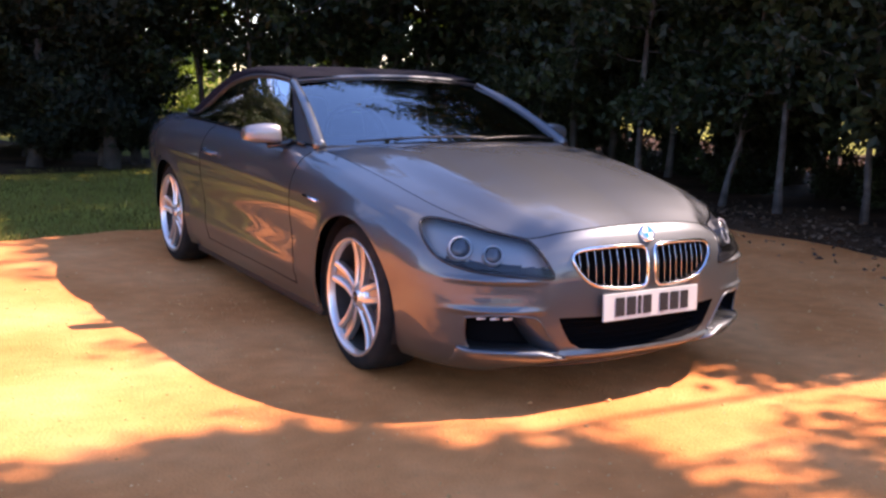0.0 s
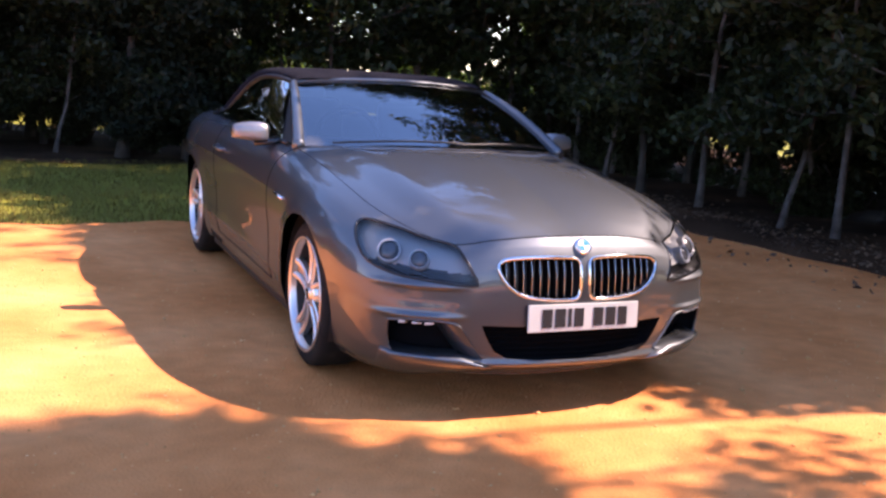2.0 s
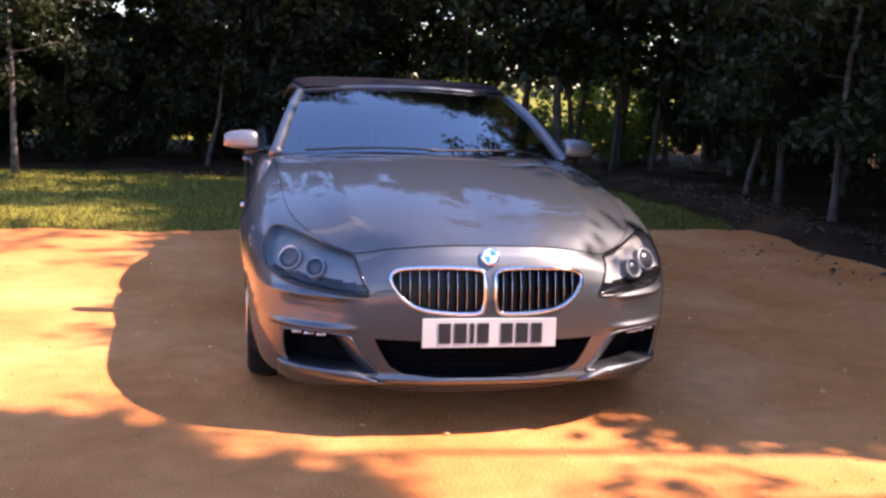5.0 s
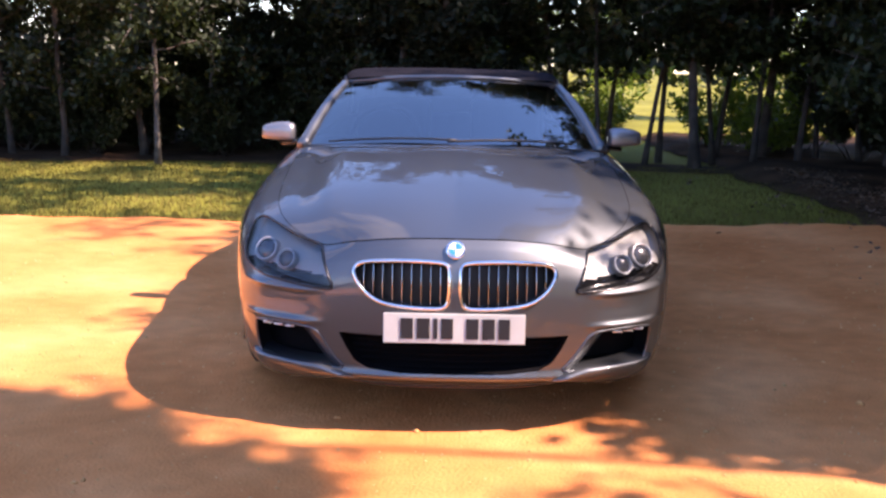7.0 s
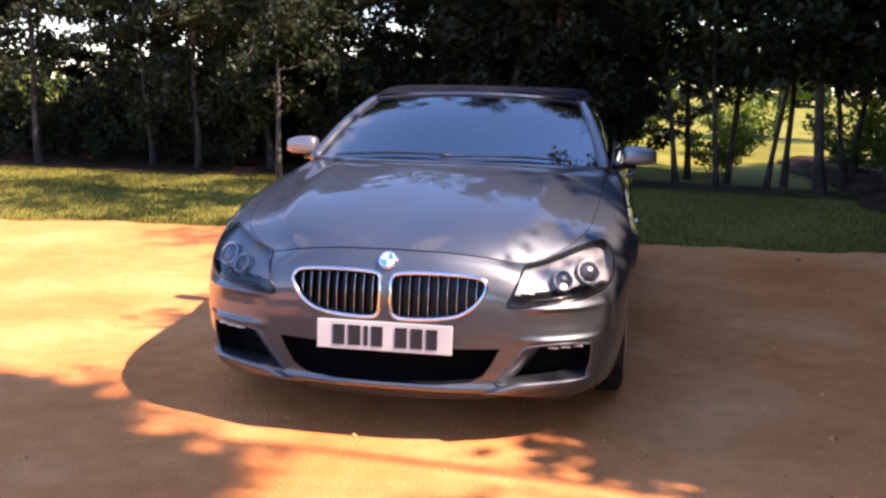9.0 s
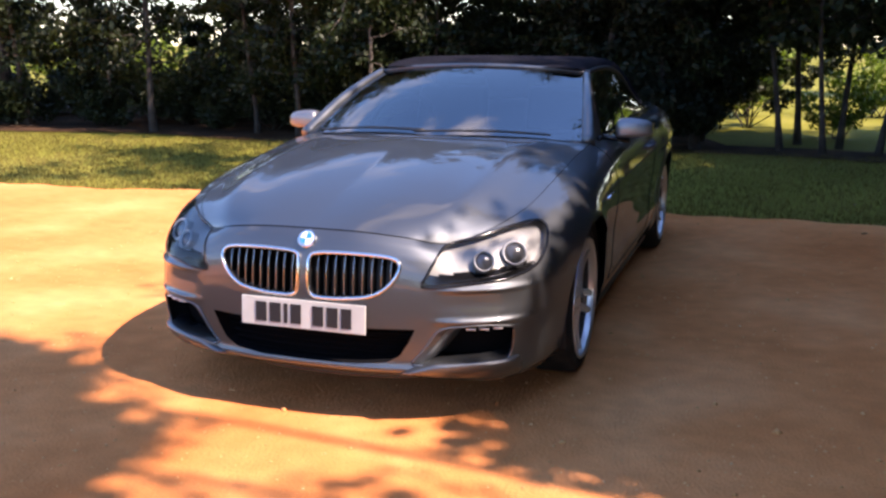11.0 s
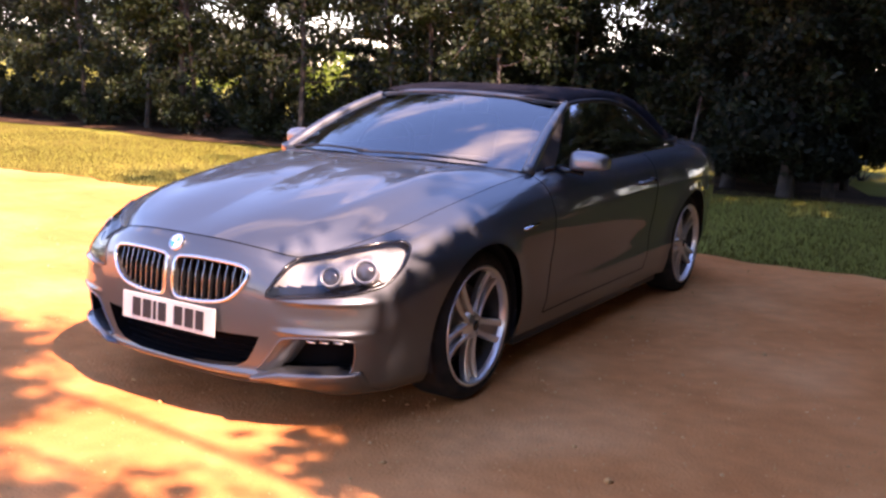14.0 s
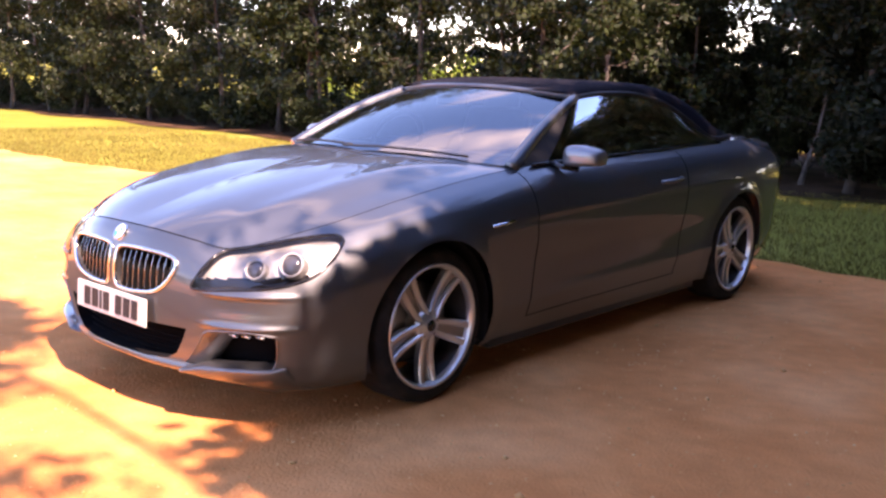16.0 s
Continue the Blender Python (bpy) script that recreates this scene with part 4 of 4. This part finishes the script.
def shrub(seed, height, width, leaves, size, leaf, label):
    rng = np.random.default_rng(seed)
    t = thing("shrub", label, "shrub", group="undergrowth")
    pieces, tips = [], []
    for i in range(9):
        ang = i * 2.4
        pts, rr = limb(rng, (rng.normal(0, 0.08), rng.normal(0, 0.08), -0.05), (math.cos(ang) * 0.7, math.sin(ang) * 0.7, 1), height * rng.uniform(0.7, 1.1), 0.014, 0.004, 0.35, 6)
        pieces.append(tube(pts, rr, 5))
        tips += [tuple(Vector((p.x * width / height, p.y * width / height, p.z))) for p in pts[2:]]
    put("stem", mesh_of("stem", *joined(*pieces)), M_BARK, t)
    put("foliage", leaf_mesh("foliage", leaf_cloud(rng, tips, 0.28, leaves, size)), leaf, t)
    return t


KINDS = [
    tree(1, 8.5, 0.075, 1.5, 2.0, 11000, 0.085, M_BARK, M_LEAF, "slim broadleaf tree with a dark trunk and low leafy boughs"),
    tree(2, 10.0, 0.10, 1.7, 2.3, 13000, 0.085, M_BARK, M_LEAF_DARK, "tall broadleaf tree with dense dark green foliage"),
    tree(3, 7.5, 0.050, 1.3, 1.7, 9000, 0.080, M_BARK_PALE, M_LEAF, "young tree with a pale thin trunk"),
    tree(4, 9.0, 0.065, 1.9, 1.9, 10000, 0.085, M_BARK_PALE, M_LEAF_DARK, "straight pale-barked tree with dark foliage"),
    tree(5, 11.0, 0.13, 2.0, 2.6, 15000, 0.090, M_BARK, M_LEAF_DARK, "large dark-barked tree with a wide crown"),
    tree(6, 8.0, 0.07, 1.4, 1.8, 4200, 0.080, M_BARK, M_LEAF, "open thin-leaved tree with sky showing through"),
    tree(7, 12.0, 0.065, 10.2, 0.6, 6000, 0.09, M_BARK, M_LEAF_DARK, "unseen tall bare-stemmed tree, small high crown added to cast shade"),
    tree(8, 6.6, 0.05, 1.2, 0.55, 9000, 0.08, M_BARK, M_LEAF_DARK, "unseen narrow upright tree with dense dark leaves, added to shade the car"),
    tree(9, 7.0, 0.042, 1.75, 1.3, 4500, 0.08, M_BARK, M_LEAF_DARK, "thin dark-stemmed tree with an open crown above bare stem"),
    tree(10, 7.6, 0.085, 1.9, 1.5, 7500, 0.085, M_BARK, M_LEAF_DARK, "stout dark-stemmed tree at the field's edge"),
    tree(15, 6.0, 0.06, 0.9, 1.7, 7500, 0.085, M_BARK, M_LEAF_SUNLIT, "tree standing out in the field, sunlit look put in its pale green"),
    tree(16, 7.6, 0.11, 0.35, 1.5, 17000, 0.075, M_BARK, M_LEAF_DEEP, "dense near-black tree with foliage down to the ground"),
]
SHRUBS = [
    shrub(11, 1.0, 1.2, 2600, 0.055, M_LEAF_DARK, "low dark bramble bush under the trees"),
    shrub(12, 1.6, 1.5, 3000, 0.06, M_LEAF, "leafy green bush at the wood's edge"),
    shrub(13, 1.5, 1.2, 2000, 0.06, M_LEAF_SUNLIT, "bush behind the trees, sunlit look put in its bright green"),
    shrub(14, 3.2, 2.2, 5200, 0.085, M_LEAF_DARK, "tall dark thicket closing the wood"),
]
placed = set()


def plant(kinds, kind, x, y, scale=1.0, turn=0.0):
    src = kinds[kind]
    m = pose(x, y, 0, 0, 0, turn)
    if id(src) not in placed:
        placed.add(id(src))
        src.scale = (scale,) * 3
        src.matrix_basis = m @ Matrix.Diagonal((scale, scale, scale, 1))
        return src
    c = copy_thing(src, m)
    c.scale = (scale,) * 3
    return c


rng = np.random.default_rng(5)


TOPS = [max(v.co.z for v in k.children[1].data.vertices) for k in KINDS]


def row(start, end, step, across, jitter, scale, kinds=(0, 1, 2, 3, 4), along_x=True, clearing=0.0):
    """A loose row of trees; across is the row's distance, scale its range of sizes, or of heights in metres for a row along y."""
    p, i = start, 0
    while p < end:
        q = across + rng.uniform(-jitter, jitter)
        kind = kinds[i % len(kinds)]
        size = rng.uniform(*scale) / (1 if along_x else TOPS[kind])
        p += clearing * (along_x and abs(p - 2.2 + 0.445 * q) < 0.5)
        plant(KINDS, kind, p if along_x else q, q if along_x else p, size, rng.uniform(0, 360))
        p += rng.uniform(0.75, 1.25) * step
        i += 1


# the wood behind the grass
for k, x, y, size in ((3, -4.0, 9.1, 0.62), (5, -5.6, 9.9, 0.72), (2, -3.9, 11.3, 0.72), (4, -11.9, 10.4, 0.66), (1, -20.9, 10.0, 0.75), (1, -0.6, 11.6, 0.66), (1, -1.9, 13.2, 0.7), (0, 0.6, 11.2, 0.6)):
    plant(KINDS, k, x, y, size, 70 * k + 31 * x)
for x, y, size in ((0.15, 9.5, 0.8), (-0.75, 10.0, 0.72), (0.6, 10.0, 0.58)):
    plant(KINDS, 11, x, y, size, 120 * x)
# thin stems standing against the open field
for k, (x, y, size) in enumerate(((1.75, 10.2, 1.0), (2.3, 9.9, 0.92), (2.55, 10.9, 1.05), (3.0, 10.1, 0.95), (3.35, 10.7, 1.1), (3.7, 9.8, 0.9), (4.15, 10.5, 1.0), (4.6, 10.0, 1.05), (4.95, 10.8, 0.95), (5.3, 10.1, 1.1), (5.8, 10.6, 1.0), (6.3, 10.2, 1.05),
                                  (2.0, 11.4, 1.1), (4.4, 11.3, 1.1))):
    plant(KINDS, 9 if k in (5, 8) else 8, x, y, size, 67 * k)
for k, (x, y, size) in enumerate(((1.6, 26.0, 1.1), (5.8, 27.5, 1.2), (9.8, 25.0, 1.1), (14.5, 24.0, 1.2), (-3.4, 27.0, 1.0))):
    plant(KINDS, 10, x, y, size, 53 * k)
row(-27, -6.5, 1.7, 10.3, 0.5, (0.70, 0.85), (5, 0, 5, 2))
row(-6.5, 0.5, 1.6, 10.3, 0.5, (0.56, 0.64), (5, 1, 2, 3), clearing=1.2)
row(-27, -6, 3.2, 12.4, 0.6, (0.68, 0.8), (5, 3))
row(-6, 0.0, 1.6, 12.2, 0.5, (0.56, 0.66), (1, 3, 0), clearing=1.4)
row(-6, 0.0, 1.8, 14.4, 0.6, (0.60, 0.70), (1, 0), clearing=1.5)
row(-9, -3.6, 1.5, 13.4, 0.4, (0.66, 0.78), (1, 4))
# the wood beside the lot: low at its edge, taller behind and towards the entrance
rng = np.random.default_rng(12)
# the near ones, unseen, are placed and sized to shade car and gravel
for k, x, y, top, *turn in ((3, 4.95, 2.5, 5.7), (3, 5.0, 4.6, 5.9), (2, 5.25, 1.75, 5.9), (2, 4.9, 3.2, 5.7), (3, 5.3, 0.7, 6.3), (2, 5.2, 1.2, 6.3), (0, 5.35, 0.1, 6.0), (0, 5.2, 6.0, 5.8), (2, 5.4, 7.2, 6.2), (3, 5.3, -0.4, 5.8), (3, 5.5, -1.3, 5.45), (7, 5.15, -2.1, 5.85, 195), (7, 5.35, -1.75, 6.3, 195), (7, 5.2, -1.4, 6.2, 195), (7, 5.75, -2.2, 6.6, 195), (1, 5.55, -3.45, 4.9), (3, 5.6, -3.85, 5.6)):
    plant(KINDS, k, x, y, top / TOPS[k], turn[0] if turn else 50 * k + 97 * y)
row(-0.9, 2.4, 0.9, 6.5, 0.25, (6.6, 6.9), (0, 2, 3), along_x=False)
row(2.6, 10, 1.25, 6.5, 0.25, (6.5, 7.0), (0, 2, 3), along_x=False)
row(-0.9, 2.4, 1.0, 7.9, 0.3, (7.9, 8.3), (1, 3, 0), along_x=False)
row(2.6, 4.5, 1.4, 7.9, 0.3, (7.8, 8.4), (1, 3, 0), along_x=False)
row(-1.4, 2.4, 1.2, 10.2, 0.4, (10.0, 10.5), (4, 1), along_x=False)
row(2.6, 4.5, 1.8, 10.2, 0.4, (10.4, 11.0), (4, 1), along_x=False)
row(4.5, 8.5, 1.6, 8.2, 0.6, (11.5, 13), (1, 4, 3), along_x=False)
row(8.5, 13, 1.7, 8.2, 0.6, (6.0, 7.0), (8, 9, 3), along_x=False)
row(4.5, 8.5, 2.0, 10.6, 0.6, (13, 15), (4, 1), along_x=False)
row(8.5, 14, 2.2, 10.6, 0.6, (6.5, 7.5), (9, 8), along_x=False)
# unseen trees, planted where their shade falls on the foreground gravel
for k, x, y, size in ((3, 5.4, -5.35, 0.9), (1, 5.7, -6.9, 0.8), (1, 7.6, -7.4, 0.85), (3, 7.3, -5.6, 0.7), (1, 5.6, -9.0, 1.0), (4, 6.0, -11.0, 1.0), (1, 8.2, -8.2, 1.05)):
    plant(KINDS, k, x, y, size, 83 * k + 41 * y)
# unseen trees added so that their high crowns shade the gravel by the nose
plant(KINDS, 6, 6.75, -2.3, 0.85, 0)
plant(KINDS, 6, 7.4, -2.8, 0.85, 0)
plant(KINDS, 6, 8.4, -5.0, 1.0, 0)
rng = np.random.default_rng(14)
for k in range(31):
    plant(SHRUBS, k % 2, -27 + k * 0.88 + rng.uniform(-0.4, 0.4), 10.6 + rng.uniform(-0.5, 1.2), rng.uniform(0.6, 0.95), rng.uniform(0, 360))
for k in range(18):
    plant(SHRUBS, 0, -24 + k * 1.1 + rng.uniform(-0.4, 0.4), 12.6 + rng.uniform(-0.6, 0.8), rng.uniform(0.8, 1.15), rng.uniform(0, 360))
for k in range(9):
    plant(SHRUBS, 3, -7.6 + k * 1.05 + rng.uniform(-0.4, 0.4), 12.2 + rng.uniform(-0.5, 0.9), rng.uniform(0.38, 0.62), rng.uniform(0, 360))
for k in range(10):
    plant(SHRUBS, 3, -9.5 + k * 0.95, 14.2 + rng.uniform(-0.6, 0.6), rng.uniform(0.5, 0.8), rng.uniform(0, 360))
for x, y, size in ((-1.1, 12.9, 1.0), (0.1, 12.7, 0.9), (-2.2, 14.5, 1.0)):
    plant(SHRUBS, 3, x, y, size, 90 * x)
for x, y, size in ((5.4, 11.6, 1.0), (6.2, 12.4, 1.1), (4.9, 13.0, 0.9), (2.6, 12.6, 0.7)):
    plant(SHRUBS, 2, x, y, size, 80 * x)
for k in range(18):
    plant(SHRUBS, k % 2, 6.5 + rng.uniform(-0.5, 0.8), 10 - k * 0.75, rng.uniform(0.5, 0.75), rng.uniform(0, 360))
for k, x, y in ((0, 6.3, 10.4), (1, 7.4, 11.6), (2, 8.6, 13.0), (3, 7.0, 9.2)):
    plant(SHRUBS, 3, x, y, 0.72 + 0.05 * k, 77 * k)
for k in range(4):
    plant(SHRUBS, 3, -2.6 + k * 1.2 + rng.uniform(-0.5, 0.5), 13.6 + rng.uniform(-0.5, 0.8), rng.uniform(0.7, 1.0), rng.uniform(0, 360))
for k, y in enumerate((-2.2, -1.0, 0.2, 1.4, 4.5, 5.2, 7.6, 8.8, 10)):
    plant(SHRUBS, 3, 7.2 + rng.uniform(-0.3, 0.4), y, rng.uniform(1.0, 1.25), rng.uniform(0, 360))
for k in range(9):
    plant(SHRUBS, 2, -20 + k * 3 + rng.uniform(-1, 1), 18 + rng.uniform(-1, 2), rng.uniform(0.8, 1.4), rng.uniform(0, 360))


rng = np.random.default_rng(19)
row(8.2, 14.5, 1.9, 9.4, 0.5, (6.5, 7.5), (8, 9, 3), along_x=False)


def far_wood(x0, y0, x1, y1, height, count, seed):
    """A distant belt of trees: a leafy bank along a line."""
    r = np.random.default_rng(seed)
    k = r.random(count)
    hgt = height * (0.75 + 0.25 * np.sin(k * 40) * np.sin(k * 17 + 1))
    c = np.stack([x0 + (x1 - x0) * k, y0 + (y1 - y0) * k, hgt * r.random(count) ** 0.8], 1)
    ob = put("far_trees", leaf_mesh("far_trees", leaf_cloud(r, c, 1.5, count, 0.75)), M_LEAF)
    tagged(ob, "distant belt of green trees across the field", "trees", kind="stuff")


far_wood(-150, 85, 120, 95, 4.5, 6000, 21)
far_wood(80, -120, 85, 95, 9, 6000, 22)
far_wood(-75, -110, -80, 90, 9, 7000, 23)
far_wood(-90, -70, 90, -72, 9, 6000, 24)

# grass between the lot and the wood
g = np.random.default_rng(8)
n = 60000
gx = -16 + 21 * g.random(n)
gy = np.array([lot_edge(a) for a in gx]) + 0.02 + 5.3 * g.random(n) ** 1.25
hh = 0.015 * g.uniform(0.4, 1.6, n)
ang = g.uniform(0, 6.283, n)
lean = g.normal(0, 0.9, (n, 2)) * hh[:, None]
w = 0.006
base = np.stack([gx, gy, np.full(n, -0.03)], 1)
off = np.stack([np.cos(ang) * w, np.sin(ang) * w, 0 * ang], 1)
tip = base + np.stack([lean[:, 0], lean[:, 1], hh + 0.03], 1)
gme = bpy.data.meshes.new("grass")
gme.vertices.add(3 * n)
gme.vertices.foreach_set("co", np.stack([base - off, base + off, tip], 1).ravel())
gme.loops.add(3 * n)
gme.loops.foreach_set("vertex_index", np.arange(3 * n))
gme.polygons.add(n)
gme.polygons.foreach_set("loop_start", np.arange(n) * 3)
gme.update(calc_edges=True)
tagged(put("grass", gme, M_GRASS), "short mown grass verge beside the gravel", "grass", kind="stuff")

# dry leaves along the foot of the bank and on the gravel
lr = np.random.default_rng(31)
cnt = 2600
lx = 4.25 + np.abs(lr.normal(0, 0.45, cnt)) * np.where(lr.random(cnt) < 0.08, -1.6, 1.0)
ly = lr.uniform(-4, 9, cnt)
lz = np.array([max(0.0, verge_height(a, b)) for a, b in zip(lx, ly)]) + 0.012
la = lr.uniform(0, 6.283, cnt)
lsz = 0.028 * lr.uniform(0.6, 1.4, cnt)
ca, sa = np.cos(la) * lsz, np.sin(la) * lsz
tilt = lr.normal(0, 0.010, (cnt, 4))
quad = np.stack([np.stack([lx - ca, ly - sa, lz + tilt[:, 0]], 1), np.stack([lx + 0.5 * sa, ly - 0.5 * ca, lz + tilt[:, 1]], 1), np.stack([lx + ca, ly + sa, lz + tilt[:, 2]], 1), np.stack([lx - 0.5 * sa, ly + 0.5 * ca, lz + tilt[:, 3]], 1)], 1)
tagged(put("leaf_litter", leaf_mesh("leaf_litter", quad.reshape(-1, 3)), M_LITTER), "scattered dry brown leaves at the gravel's edge", "fallen leaves", kind="stuff")

# loose stones and grit on the gravel
pr = np.random.default_rng(47)
count = 9000
px = pr.uniform(-4.5, 4.2, count)
py = pr.uniform(-2.6, 4.3, count)
ps = 0.0045 * pr.lognormal(0, 0.45, count)
pa = pr.uniform(0, 6.283, count)
unit = np.array([(1, 0, 0.1), (0, 0.8, 0.1), (-0.9, 0, 0.1), (0, -0.7, 0.1), (0.1, 0.1, 0.75), (0, 0, -0.3)])
rot = np.stack([np.stack([np.cos(pa), -np.sin(pa)], 1), np.stack([np.sin(pa), np.cos(pa)], 1)], 1)
flat = np.einsum("nij,kj->nki", rot, unit[:, :2])
stone = np.concatenate([flat, np.broadcast_to(unit[:, 2], (count, 6))[..., None]], 2) * (ps[:, None, None] * pr.uniform(0.7, 1.3, (count, 6, 1)))
stone += np.stack([px, py, 0 * px], 1)[:, None]
tri = np.array([(0, 1, 4), (1, 2, 4), (2, 3, 4), (3, 0, 4), (1, 0, 5), (2, 1, 5), (3, 2, 5), (0, 3, 5)])
sme = bpy.data.meshes.new("pebbles")
sme.vertices.add(6 * count)
sme.vertices.foreach_set("co", stone.ravel())
sme.loops.add(24 * count)
sme.loops.foreach_set("vertex_index", (tri[None] + 6 * np.arange(count)[:, None, None]).ravel())
sme.polygons.add(8 * count)
sme.polygons.foreach_set("loop_start", np.arange(8 * count) * 3)
sme.update(calc_edges=True)
tagged(put("pebbles", sme, M_STONE), "small loose stones strewn over the gravel", "pebbles", kind="stuff")
